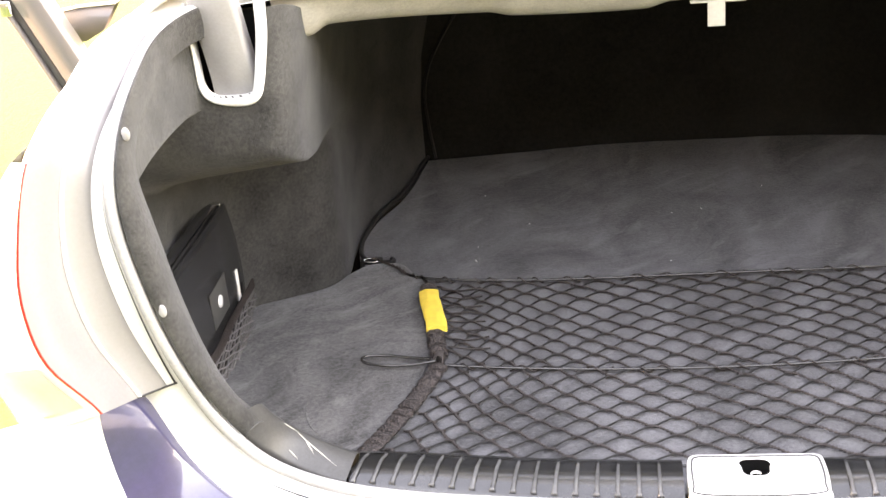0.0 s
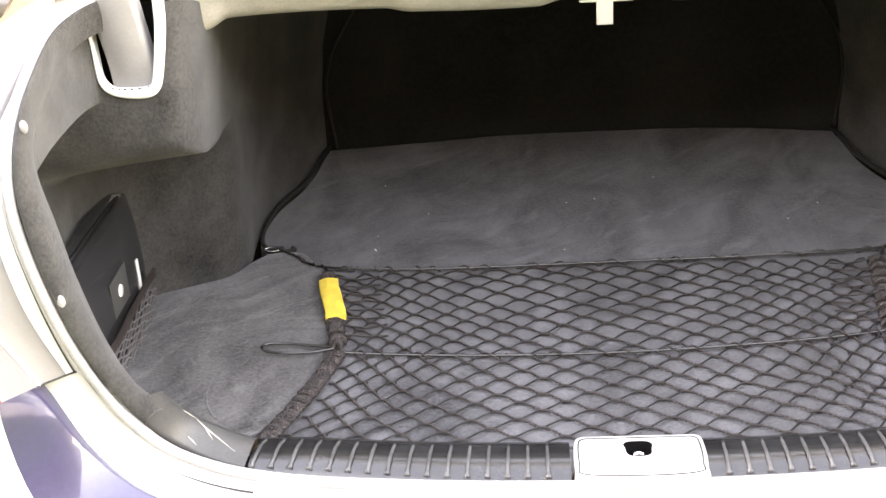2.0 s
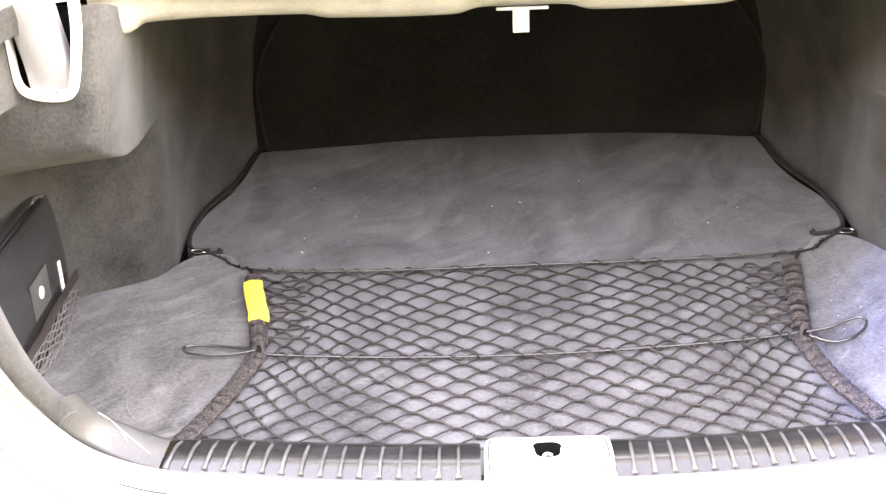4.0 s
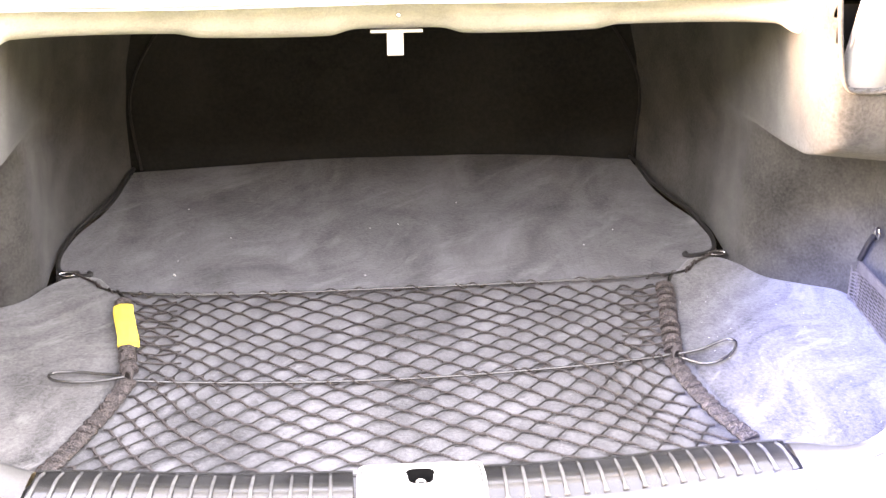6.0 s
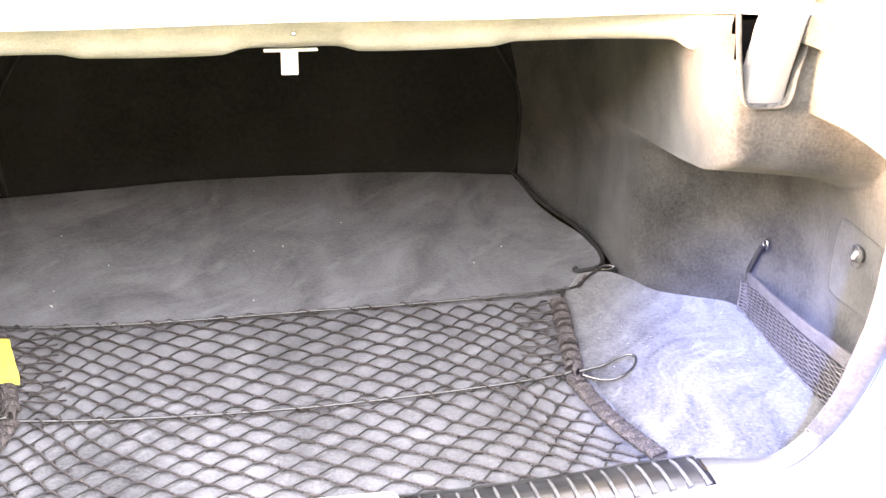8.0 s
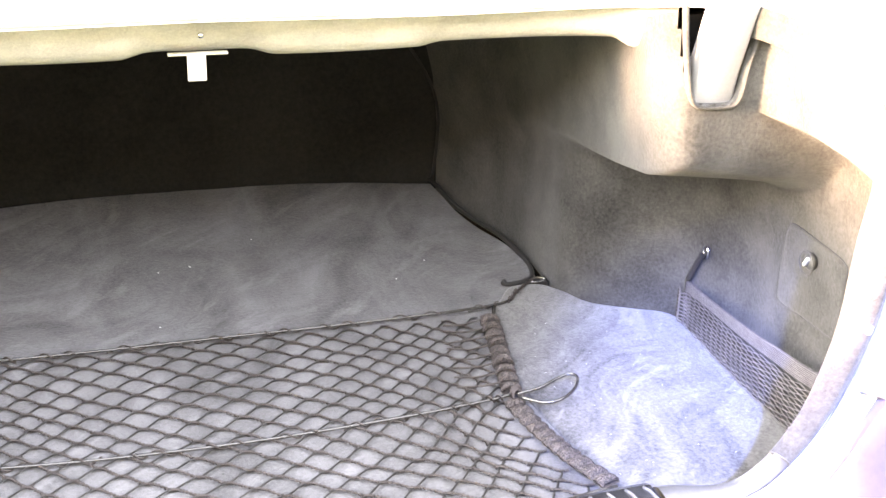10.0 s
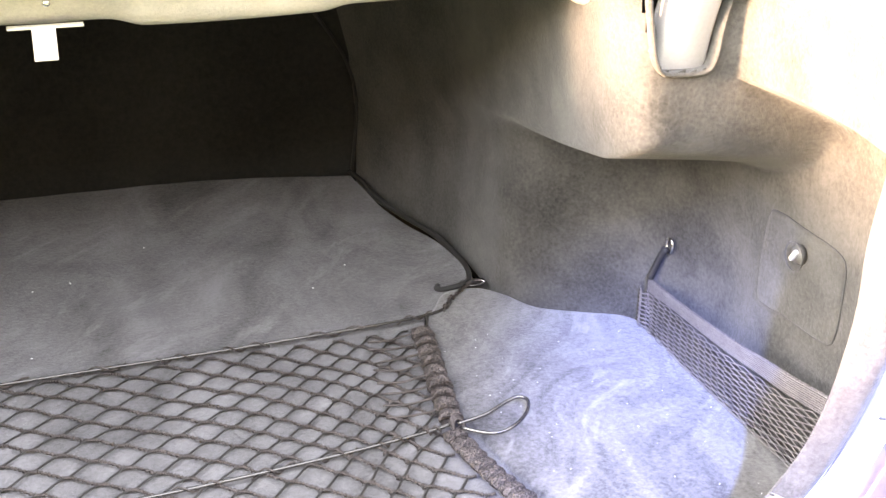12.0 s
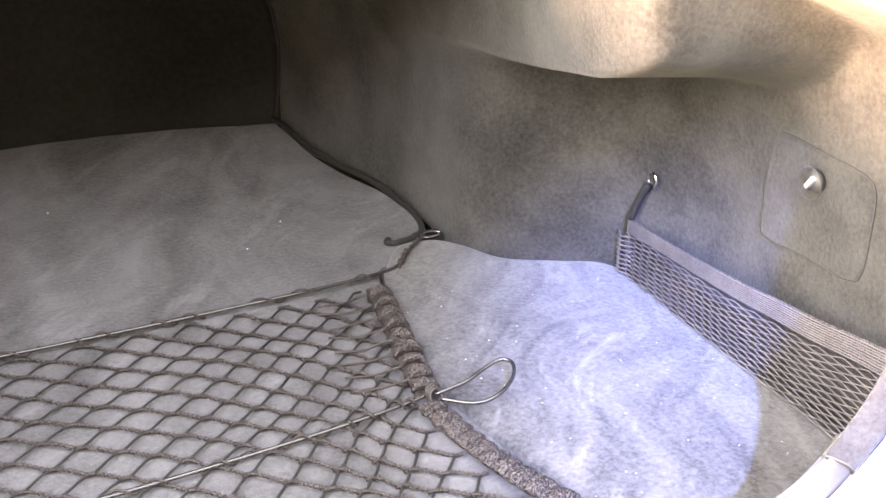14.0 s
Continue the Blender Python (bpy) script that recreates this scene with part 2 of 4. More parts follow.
def slab(outline, z0, z1, round_=0.006, bm=None):
    """A flat pad of the given closed outline (x, y), with a rounded upper edge."""
    bm = bm or bmesh.new()
    n = len(outline)
    o = [Vector((p[0], p[1])) for p in outline]
    area = sum(o[i].cross(o[(i + 1) % n]) for i in range(n))
    sign = 1 if area > 0 else -1

    def ring(d, z):
        r = []
        for i in range(n):
            t = (o[(i + 1) % n] - o[i - 1]).normalized()
            r.append(bm.verts.new((o[i].x - t.y * d * sign, o[i].y + t.x * d * sign, z)))
        return r
    rings = [ring(0, z0), ring(0, z1 - round_), ring(round_ * 0.3, z1 - round_ * 0.3), ring(round_, z1)]
    for a, b in zip(rings, rings[1:]):
        for i in range(n):
            bm.faces.new((a[i], a[(i + 1) % n], b[(i + 1) % n], b[i]))
    bm.faces.new(rings[0])
    top = bm.faces.new(rings[-1])
    bmesh.ops.triangulate(bm, faces=[top])
    return bm


def box(x0, x1, y0, y1, z0, z1, bevel=0.003, bm=None, segments=2):
    """A box with rounded edges."""
    bm2 = bmesh.new()
    bmesh.ops.create_cube(bm2, size=1)
    bmesh.ops.transform(bm2, matrix=Matrix.Translation(((x0 + x1) / 2, (y0 + y1) / 2, (z0 + z1) / 2)) @ Matrix.Diagonal((x1 - x0, y1 - y0, z1 - z0, 1)), verts=bm2.verts)
    if bevel:
        bmesh.ops.bevel(bm2, geom=list(bm2.edges), offset=bevel, segments=segments, affect="EDGES", profile=0.5)
    if bm is None:
        return bm2
    me = bpy.data.meshes.new("tmp")
    bm2.to_mesh(me)
    bm2.free()
    bm.from_mesh(me)
    bpy.data.meshes.remove(me)
    return bm


def thing(name, at, label, category, group="", kind=""):
    """An Empty at the thing's base, to carry its parts."""
    ob = new(name)
    ob.location = at
    ob.empty_display_size = 0.05
    return tagged(ob, label, category, group, kind)


def under(ob, parent):
    """Parents ob and keeps its place."""
    ob.parent = parent
    ob.matrix_parent_inverse = Matrix.Translation(parent.location).inverted()
    return ob


def interp(t, keys):
    """Smooth value at t from (place, value) keys."""
    xs, ys = [k[0] for k in keys], [k[1] for k in keys]
    if t <= xs[0]:
        return ys[0]
    if t >= xs[-1]:
        return ys[-1]
    i = max(j for j in range(len(xs) - 1) if xs[j] <= t)
    h = xs[i + 1] - xs[i]
    u = (t - xs[i]) / h

    def slope(j):
        if j == 0 or j == len(xs) - 1:
            return 0
        return (ys[j + 1] - ys[j - 1]) / (xs[j + 1] - xs[j - 1])
    m0, m1 = slope(i) * h, slope(i + 1) * h
    return (2 * u**3 - 3 * u**2 + 1) * ys[i] + (u**3 - 2 * u**2 + u) * m0 + (-2 * u**3 + 3 * u**2) * ys[i + 1] + (u**3 - u**2) * m1
# ---------------------------------------------------------------- boot shell
def base_x(y):
    """Half width of the boot at floor level."""
    return interp(y, [(-0.02, 0.64), (0.02, 0.668), (0.06, 0.682), (0.12, 0.686), (0.30, 0.684), (0.40, 0.676), (0.45, 0.668), (0.49, 0.657), (0.53, 0.622), (0.57, 0.568), (0.62, 0.535), (0.70, 0.535), (0.79, 0.533), (0.88, 0.51), (0.97, 0.478), (1.07, 0.458)])


def top_z(y):
    return interp(y, [(-0.02, 0.453), (0.045, 0.486), (0.152, 0.508), (0.235, 0.513), (0.30, 0.492), (0.40, 0.475), (1.07, 0.475)])


def wall_x(y, z):
    """Half width of the liner's recessed lower part at a place."""
    nook = interp(y, [(0.28, 0.0), (0.36, 0.012), (0.42, 0.008), (0.48, 0.0)])
    return base_x(y) + 0.003 + nook * math.sin(math.pi * min(1.0, max(0.0, z / 0.26)))


# plan of the liner's upper part, from the opening round the hinge's face and on to the seat:
# half width, place, place of the wall below it, height where it turns under, height where the wall below begins, sharpness of the edge, half width at the top
LOBE = [(0.583, -0.012, -0.012, 0.406, 0.380, 0.4, 0.582), (0.584, 0.05, 0.05, 0.412, 0.378, 0.4, 0.583), (0.585, 0.12, 0.11, 0.412, 0.372, 0.4, 0.585), (0.586, 0.18, 0.15, 0.408, 0.362, 0.4, 0.586),
        (0.584, 0.214, 0.18, 0.404, 0.350, 0.4, 0.584), (0.575, 0.222, 0.205, 0.400, 0.338, 0.4, 0.575), (0.540, 0.2225, 0.23, 0.366, 0.308, 0.3, 0.540), (0.509, 0.2245, 0.250, 0.348, 0.291, 0.3, 0.501),
        (0.494, 0.237, 0.275, 0.335, 0.279, 0.35, 0.484), (0.486, 0.272, 0.31, 0.318, 0.267, 0.45, 0.471), (0.490, 0.335, 0.365, 0.302, 0.257, 0.6, 0.473), (0.502, 0.415, 0.43, 0.281, 0.243, 0.7, 0.481),
        (0.515, 0.50, 0.50, 0.262, 0.230, 0.8, 0.489), (0.521, 0.58, 0.58, 0.250, 0.218, 0.8, 0.494), (0.524, 0.66, 0.66, 0.239, 0.203, 0.6, 0.497), (0.527, 0.73, 0.73, 0.230, 0.185, 0.3, 0.50),
        (0.522, 0.80, 0.80, 0.225, 0.16, 0.0, 0.498), (0.503, 0.88, 0.88, 0.22, 0.14, 0.0, 0.478), (0.475, 0.97, 0.97, 0.21, 0.12, 0.0, 0.450), (0.450, 1.07, 1.07, 0.20, 0.10, 0.0, 0.385)]
SLOT_Y = 0.222


def lobe_row(k):
    """One rib of the liner, from the floor over the bulge's lower edge to the top, at a fraction of its way to the seat."""
    n = len(LOBE) - 1
    ux, uy, by, turn, low, sharp, tx = [interp(k * n, [(i, row[c]) for i, row in enumerate(LOBE)]) for c in range(7)]
    tz = max(top_z(uy), turn + 0.02)
    row = [(wall_x(by, z), by, z) for z in [-0.012 + (low + 0.012) * q / 12 for q in range(12)]]
    foot = wall_x(by, low)
    for q in range(19):
        t = 1 - q / 18
        w = (1 - sharp) * t * t * (3 - 2 * t) + sharp * (1 - (1 - t) ** 3)
        row.append((ux + (foot - ux) * w, uy + (by - uy) * w, turn + (low - turn) * t))
    row += [(ux + (tx - ux) * q / 30, uy, turn + (tz - turn) * q / 30) for q in range(1, 31)]
    return row


SLOT = {-1: [(0.578, 0.525), (0.578, 0.49), (0.577, 0.455), (0.576, 0.432), (0.571, 0.421), (0.562, 0.417), (0.545, 0.416), (0.530, 0.417), (0.522, 0.421), (0.518, 0.432), (0.513, 0.455), (0.507, 0.49), (0.505, 0.525)],
        1: [(0.572, 0.525), (0.566, 0.482), (0.560, 0.455), (0.557, 0.430), (0.554, 0.419), (0.548, 0.414), (0.535, 0.413), (0.515, 0.414), (0.506, 0.417), (0.501, 0.426), (0.497, 0.44), (0.489, 0.485), (0.484, 0.525)]}


def slot_inside(c, sign):
    """Whether a place of the liner falls within the hinge slot."""
    x, z = abs(c.x), c.z
    if not 0.19 < c.y < 0.27 or z < 0.412:
        return False
    outer, inner = SLOT[sign][:7], SLOT[sign][6:][::-1]

    def edge(side):
        for (x0, z0), (x1, z1) in zip(side, side[1:]):
            if min(z0, z1) <= z <= max(z0, z1):
                return x0 + (x1 - x0) * (z - z0) / (z1 - z0) if z1 != z0 else x0
        return None
    a, b = edge(outer), edge(inner)
    return a is not None and b is not None and b - 0.0034 < x < a + 0.0022


def side_liner(sign, name):
    n = len(LOBE) - 1
    stops = [4 * q / 24 for q in range(24)] + [4 + 3 * q / 60 for q in range(60)] + [7 + (n - 7) * q / 64 for q in range(65)]
    inner = [lobe_row(q / n) for q in stops]
    if sign > 0:
        inner = [[(p[0] - interp(p[1], [(0.40, 0.0), (0.54, 0.005), (0.68, 0.011), (1.07, 0.009)]), p[1], p[2]) for p in row] for row in inner]
    bm = loft([[(sign * p[0], p[1], p[2]) for p in row] for row in inner])
    hole = [f for f in bm.faces if slot_inside(f.calc_center_median(), sign)]
    bmesh.ops.delete(bm, geom=hole, context="FACES")
    # black sheets behind the liner: the slot's inner shade is in their colour
    outer = bmesh.new()
    loft([[(sign * x, y, z) for x, z in ((0.72, -0.012), (0.72, 0.46), (0.60, 0.515), (0.53, 0.515))] for y in (0.30, 0.5, 0.8, 1.1)], bm=outer)
    loft([[(sign * x, 0.275, z) for x in (0.64, 0.58, 0.505)] for z in (0.39, 0.44, 0.50)], bm=outer)
    ob = part(name, bm, M_LINER)
    tagged(ob, "dark grey moulded felt boot side liner with a rounded bulge", "wall", kind="structure")
    part("liner_back", outer, M_DARK, ob)
    return ob


side_liner(-1, "wall_left")
side_liner(1, "wall_right")

bm = box(-0.72, 0.72, -0.0, 1.10, -0.05, -0.013, 0.0)
tagged(part("floor", bm, M_DARK), "dark boot floor panel under the mats", "floor", kind="structure")

# rear seat back, slightly bowed, with the shelf's dark underside above it
bm = bmesh.new()
rows = []
for i in range(25):
    x = -0.56 + 1.12 * i / 24
    rows.append([(x, 1.040 + 0.030 * math.cos(min(1, abs(x) / 0.5) * math.pi / 2) + 0.10 * (z / 0.48) ** 2 * 0.35, z) for z in [-0.012 + 0.5 * k / 16 for k in range(17)]])
back = [[(p[0], p[1] + 0.03, p[2]) for p in r] for r in rows]
loft(rows, bm=bm)
loft(back, bm=bm)
seat_wall = tagged(part("wall_back", bm, M_SEAT), "black felt back of the rear seat closing the boot", "wall", kind="structure")
for s, n in ((-1, "seam"), (1, "seam")):
    pts = spline([(s * 0.443, 1.032, 0.02), (s * 0.450, 1.034, 0.08), (s * 0.452, 1.036, 0.14), (s * 0.440, 1.040, 0.19), (s * 0.416, 1.046, 0.235), (s * 0.385, 1.06, 0.28)], 30)
    part(n, tube(pts, 0.0026, 6), M_PIPING, seat_wall)


def shelf_y(x):
    """The rear edge of the shelf, bowed towards the front of the car at its middle."""
    return 0.40 - 0.10 * min(1.3, abs(x) / 0.5) ** 2


def shelf_z(x):
    return 0.442 + 0.022 * min(1.3, abs(x) / 0.5) ** 2


bm = bmesh.new()
rows = []
for i in range(41):
    x = -0.62 + 1.24 * i / 40
    y0, z0 = shelf_y(x), shelf_z(x) + 0.02
    rows.append([(x, y0 + 0.05 + (1.16 - y0 - 0.05) * k / 10, z0 + 0.002 * k / 10) for k in range(11)])
loft(rows, bm=bm)
loft([[(p[0], p[1], p[2] + 0.03) for p in r] for r in rows], bm=bm)
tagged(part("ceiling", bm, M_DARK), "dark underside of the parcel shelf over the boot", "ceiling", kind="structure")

# felt roll along the shelf edge, with shallow scallops in its lower line
bm = bmesh.new()
rows = []
for i in range(161):
    x = -0.50 + 1.0 * i / 160
    low = 0.006 * (interp(abs(x), [(0.0, -0.2), (0.055, -0.2), (0.085, 1), (0.24, 0.6), (0.27, -0.4), (0.45, -0.4), (0.47, 1.5), (0.5, 2.2)]))
    y0, z0 = shelf_y(x), shelf_z(x) - low
    rows.append([(x, y0 + 0.075, z0 + 0.02), (x, y0 + 0.045, z0 + 0.004), (x, y0 + 0.016, z0), (x, y0 + 0.003, z0 + 0.006), (x, y0 - 0.007, z0 + 0.018),
                 (x, y0 - 0.016, z0 + 0.032), (x, y0 - 0.026, shelf_z(x) + 0.048), (x, y0 - 0.030, shelf_z(x) + 0.056), (x, y0 - 0.022, shelf_z(x) + 0.062), (x, y0 + 0.01, shelf_z(x) + 0.064)])
loft(rows, bm=bm)
tagged(part("shelf_edge_trim", bm, M_ROLL), "pale dusty felt roll along the parcel shelf's edge", "trim", kind="structure")


# ---------------------------------------------------------------- opening: seal, flange, jamb
RIM = [((0, -0.036, 0.050), (0, -0.25, 0.97)), ((0.2, -0.028, 0.050), (0, -0.25, 0.97)), ((0.38, -0.008, 0.051), (0.02, -0.3, 0.95)),
       ((0.477, 0.0, 0.076), (0.0, -0.5, 0.85)), ((0.529, -0.012, 0.135), (0.0, -0.75, 0.6)), ((0.557, -0.034, 0.219), (0.0, -0.95, 0.3)),
       ((0.574, -0.05, 0.31), (0.0, -1.0, 0.1)), ((0.587, -0.046, 0.393), (0.0, -0.97, 0.2)), ((0.585, -0.024, 0.453), (0, -0.85, 0.5)),
       ((0.584, 0.045, 0.49), (0, -0.6, 0.8)), ((0.583, 0.152, 0.511), (0, -0.4, 0.9)), ((0.54, 0.232, 0.518), (0, -0.3, 0.95)),
       ((0.44, 0.285, 0.512), (0, -0.3, 0.95)), ((0.25, 0.325, 0.500), (0, -0.3, 0.95)), ((0, 0.345, 0.497), (0, -0.3, 0.95))]


def rim_stations(n=90):
    """Points round the opening's right half from the sill to the shelf, each with its outward and its rearward way."""
    pts = [Vector(p) for p in spline([k[0] for k in RIM], n)]
    rear = [Vector(p).normalized() for p in spline([k[1] for k in RIM], n)]
    out = []
    for i in range(n):
        t = (pts[min(n - 1, i + 1)] - pts[max(0, i - 1)]).normalized()
        o = t.cross(rear[i]).normalized()
        if o.dot(Vector((pts[i].x, 0, pts[i].z - 0.27))) < 0:
            o = -o
        out.append((pts[i], o, rear[i]))
    return out


STATIONS = rim_stations()
# on the right the rim lies a little further out about the lower corner
RIGHT = [(p + o * interp(i, [(14, 0.0), (20, 0.016), (24, 0.019), (29, 0.019), (36, 0.010), (44, 0.0)]), o, r) for i, (p, o, r) in enumerate(STATIONS)]


def rim_sweep(section, i0=0, i1=90, sign=1, bm=None, closed=False):
    """Sweeps a section of (outward, rearward) steps along a stretch of the opening."""
    rows = []
    for p, o, r in (RIGHT if sign > 0 else STATIONS)[i0:i1]:
        row = [p + o * a + r * b for a, b in section]
        rows.append([(sign * q.x, q.y, q.z) for q in row])
    return loft(rows, False, closed, bm)


def whole(section, i0=0, i1=90, closed=False):
    bm = rim_sweep(section, i0, i1, 1, None, closed)
    return rim_sweep(section, i0, i1, -1, bm, closed)


ring8 = [(0.0055 + 0.0062 * math.cos(a), 0.002 + 0.0075 * math.sin(a)) for a in [2 * math.pi * k / 10 for k in range(10)]]
tagged(part("boot_seal", whole(ring8, closed=True), M_SEAL), "dusty dark rubber seal round the boot opening", "seal", kind="structure")
tagged(part("jamb", whole([(-0.001, -0.004), (0.010, -0.005), (0.0135, -0.009), (0.016, -0.006), (0.030, -0.004), (0.050, -0.006), (0.064, -0.009), (0.072, -0.011), (0.078, -0.013), (0.083, -0.014)]), M_JAMB), "white painted metal channel round the boot opening", "trim", kind="structure")


def side_trim(sign):
    """Felt-covered rim between the seal and the side liner."""
    rows = []
    for i, (p, o, r) in enumerate((RIGHT if sign > 0 else STATIONS)[24:69]):
        k = interp(i + 24, ([(24, 1.2), (30, 0.78)] if sign < 0 else [(24, 1.05), (26, 1.15), (30, 1.3), (33, 1.3)]) + [(37, 1.0 if sign > 0 else 0.76), (43, 0.80), (50, 0.40), (57, 0.16), (68, 0.08)])
        sec = [(-0.001, -0.004), (-0.004, 0.006), (-0.010, 0.007), (-0.018, 0.003), (-0.023, -0.008), (-0.024, -0.022), (-0.016, -0.05), (-0.002, -0.07)]
        reach = 0.4 + 0.6 * k if sign < 0 else interp(i + 24, [(24, 0.15), (30, 0.30), (34, 0.55), (40, 0.86), (50, 0.64), (68, 0.45)])
        row = [p + o * a * k + r * (b if b > 0 else b * reach) for a, b in sec]
        rows.append([(sign * q.x, q.y, q.z) for q in row])
    ob = part("rim_trim", loft(rows), M_RIM)
    part("cut_end", tube([Vector(p) for p in rows[0][:6]], 0.0008, 6), M_DULL, ob)
    return tagged(ob, "grey felt rim trim beside the boot opening", "trim", kind="structure")


trim_left, trim_right = side_trim(-1), side_trim(1)
for trim, s in ((trim_left, -1), (trim_right, 1)):
    for height, inward in ((0.292 if s < 0 else 0.285, 0.010), (0.462, 0.009)):
        f0, o0, r0 = min((RIGHT if s > 0 else STATIONS)[22:62], key=lambda f: abs(f[0].z - height))
        p = f0 - o0 * inward + r0 * 0.006
        p.x *= s
        bm = bmesh.new()
        bmesh.ops.create_uvsphere(bm, u_segments=14, v_segments=8, radius=1)
        bmesh.ops.transform(bm, matrix=Matrix.Translation(p) @ Matrix.Diagonal((0.0042, 0.002, 0.0068, 1)), verts=bm.verts)
        part("clip", bm, M_ARM, trim, "round grey plastic trim clip")
# ---------------------------------------------------------------- mats
def mat_half(y):
    return interp(y, [(0.05, 0.44), (0.60, 0.450), (0.638, 0.456), (0.646, 0.480), (0.658, 0.508), (0.68, 0.522), (0.72, 0.527), (0.78, 0.522), (0.815, 0.516), (0.845, 0.506), (0.88, 0.491), (0.91, 0.481), (0.95, 0.471), (1.0, 0.464), (1.06, 0.455)])


def mat_top(x, y):
    back = 0.020 * max(0.0, (y - 0.72) / 0.3) ** 2
    return 0.001 + back + 0.003 * noise.noise((x * 5, y * 5, 1.3)) + 0.0012 * noise.noise((x * 16, y * 16, 4.0))


rows, low = [], []
for j in range(121):
    v = j / 120
    row = []
    for i in range(81):
        u = -1 + 2 * i / 80
        yend = 1.02 + 0.035 * math.cos(u * math.pi / 2)
        y = 0.05 + (yend - 0.05) * v
        x = u * mat_half(0.05 + 1.0 * v) - (0.017 * min(1, max(0.0, (v - 0.5) / 0.1)) * max(0.0, u))
        row.append((x, y, mat_top(x, y)))
    rows.append(row)
bm = loft(rows)
edge = [rows[0][i] for i in range(81)] + [r[-1] for r in rows[1:]] + rows[-1][-2::-1] + [r[0] for r in rows[-2:0:-1]]
loft([edge, [(p[0], p[1], p[2] - 0.011) for p in edge]], False, True, bm)
floor_mat = tagged(part("floor_mat", bm, M_MAT), "dark blue-grey velour boot floor mat with bound edges", "mat")
for s in (-1, 1):
    way = spline([(0.472, 0.659), (0.468, 0.652), (0.474, 0.647), (0.486, 0.648), (0.502, 0.652), (0.516, 0.664), (0.525, 0.69), (0.528, 0.73), (0.523, 0.78), (0.517, 0.815),
                  (0.507, 0.845), (0.492, 0.88), (0.482, 0.91), (0.472, 0.95), (0.465, 1.0), (0.456, 1.03)], 70)
    pts = [(s * p[0] - 0.017 * (s > 0), p[1], mat_top(s * p[0], p[1]) + 0.0025) for p in way]
    part("binding", tube(pts, 0.0037, 8), M_PIPING, floor_mat, "black bound edge")

PAD = [(0.455, 0.632), (0.430, 0.600), (0.404, 0.555), (0.391, 0.492), (0.380, 0.413), (0.377, 0.358), (0.384, 0.298), (0.396, 0.222), (0.409, 0.157), (0.430, 0.09), (0.50, 0.065), (0.60, 0.072),
       (0.662, 0.112), (0.675, 0.19), (0.671, 0.28), (0.664, 0.38), (0.660, 0.468), (0.650, 0.507), (0.604, 0.532), (0.552, 0.562), (0.526, 0.606), (0.498, 0.634)]
for s in (-1, 1):
    outline = [(s * p[0], p[1]) for p in spline(PAD, 110, closed=True)]
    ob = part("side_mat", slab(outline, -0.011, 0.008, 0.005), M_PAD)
    tagged(ob, "grey velour side mat piece with a rounded raised edge", "mat", group="side mats")
    if s < 0:
        ring_mark = spline([(-0.513, 0.287), (-0.519, 0.263), (-0.519, 0.233), (-0.513, 0.206), (-0.503, 0.183), (-0.488, 0.165), (-0.469, 0.15)], 40)
        part("ring_mark", tube([(p[0], p[1], 0.0075) for p in ring_mark], lambda q: 0.0014 * (0.25 + math.sin(math.pi * q)), 6), M_PAD, ob, "curved mark pressed into the pile")


# ---------------------------------------------------------------- lashing rings
def lashing_ring(s):
    ob = thing("lashing_ring", (s * 0.5, 0.64, 0.0), "small chrome lashing ring folded flat beside the mat", "ring", group="lashing rings")
    pts = [(s * 0.500 + 0.012 * math.cos(a), 0.640 + 0.003 * math.sin(a), 0.010 + 0.002 * math.sin(a)) for a in [2 * math.pi * k / 24 for k in range(24)]]
    under(part("loop", tube(pts, 0.0013, 8, True), M_CHROME), ob)
    under(part("base", box(s * 0.503 - 0.017, s * 0.503 + 0.017, 0.644, 0.664, -0.012, 0.005, 0.003), M_PIPING), ob)


lashing_ring(-1)
lashing_ring(1)

# ---------------------------------------------------------------- cargo net lying on the mat
net = thing("cargo_net", (0, 0.33, 0.0), "black elastic cargo net lying flat on the boot mat", "net")


def net_left(y):
    return interp(y, [(0.09, -0.418), (0.11, -0.410), (0.20, -0.373), (0.31, -0.346), (0.33, -0.346), (0.40, -0.362), (0.46, -0.372), (0.57, -0.388)])


def net_right(y):
    return interp(y, [(0.09, 0.405), (0.12, 0.395), (0.20, 0.358), (0.31, 0.338), (0.33, 0.346), (0.40, 0.356), (0.46, 0.366), (0.57, 0.375)])


def lie(x, y):
    """Height of the mat under the net."""
    return mat_top(x, y) + 0.003


def net_point(u, v, layer):
    y = 0.098 + (0.556 - 0.098) * v
    x = net_left(y) + (net_right(y) - net_left(y)) * (u - 0.035 * math.sin(2 * math.pi * u))
    edge = min(1, 6 * u, 6 * (1 - u))
    loose = max(0.0, (u - 0.45) * 1.6) * max(0.0, 1 - abs(v - 0.26) / 0.28)
    x += 0.006 * edge * noise.noise((u * 5 + 3 * layer, v * 4, 2.0)) + 0.020 * loose * noise.noise((u * 7, v * 5, 7.0))
    y += 0.007 * edge * noise.noise((u * 4, v * 5 + layer, 9.0)) + 0.022 * loose * noise.noise((u * 6, v * 7, 17.0))
    return x, y, lie(x, y) + 0.0002 + 0.0022 * (0.5 + 0.5 * noise.noise((u * 9, v * 8, 5.0 + layer))) * edge


cross = bmesh.new()
NX, NY = 15, 24          # meshes across; half rows from the sill to the far cord
bm = bmesh.new()


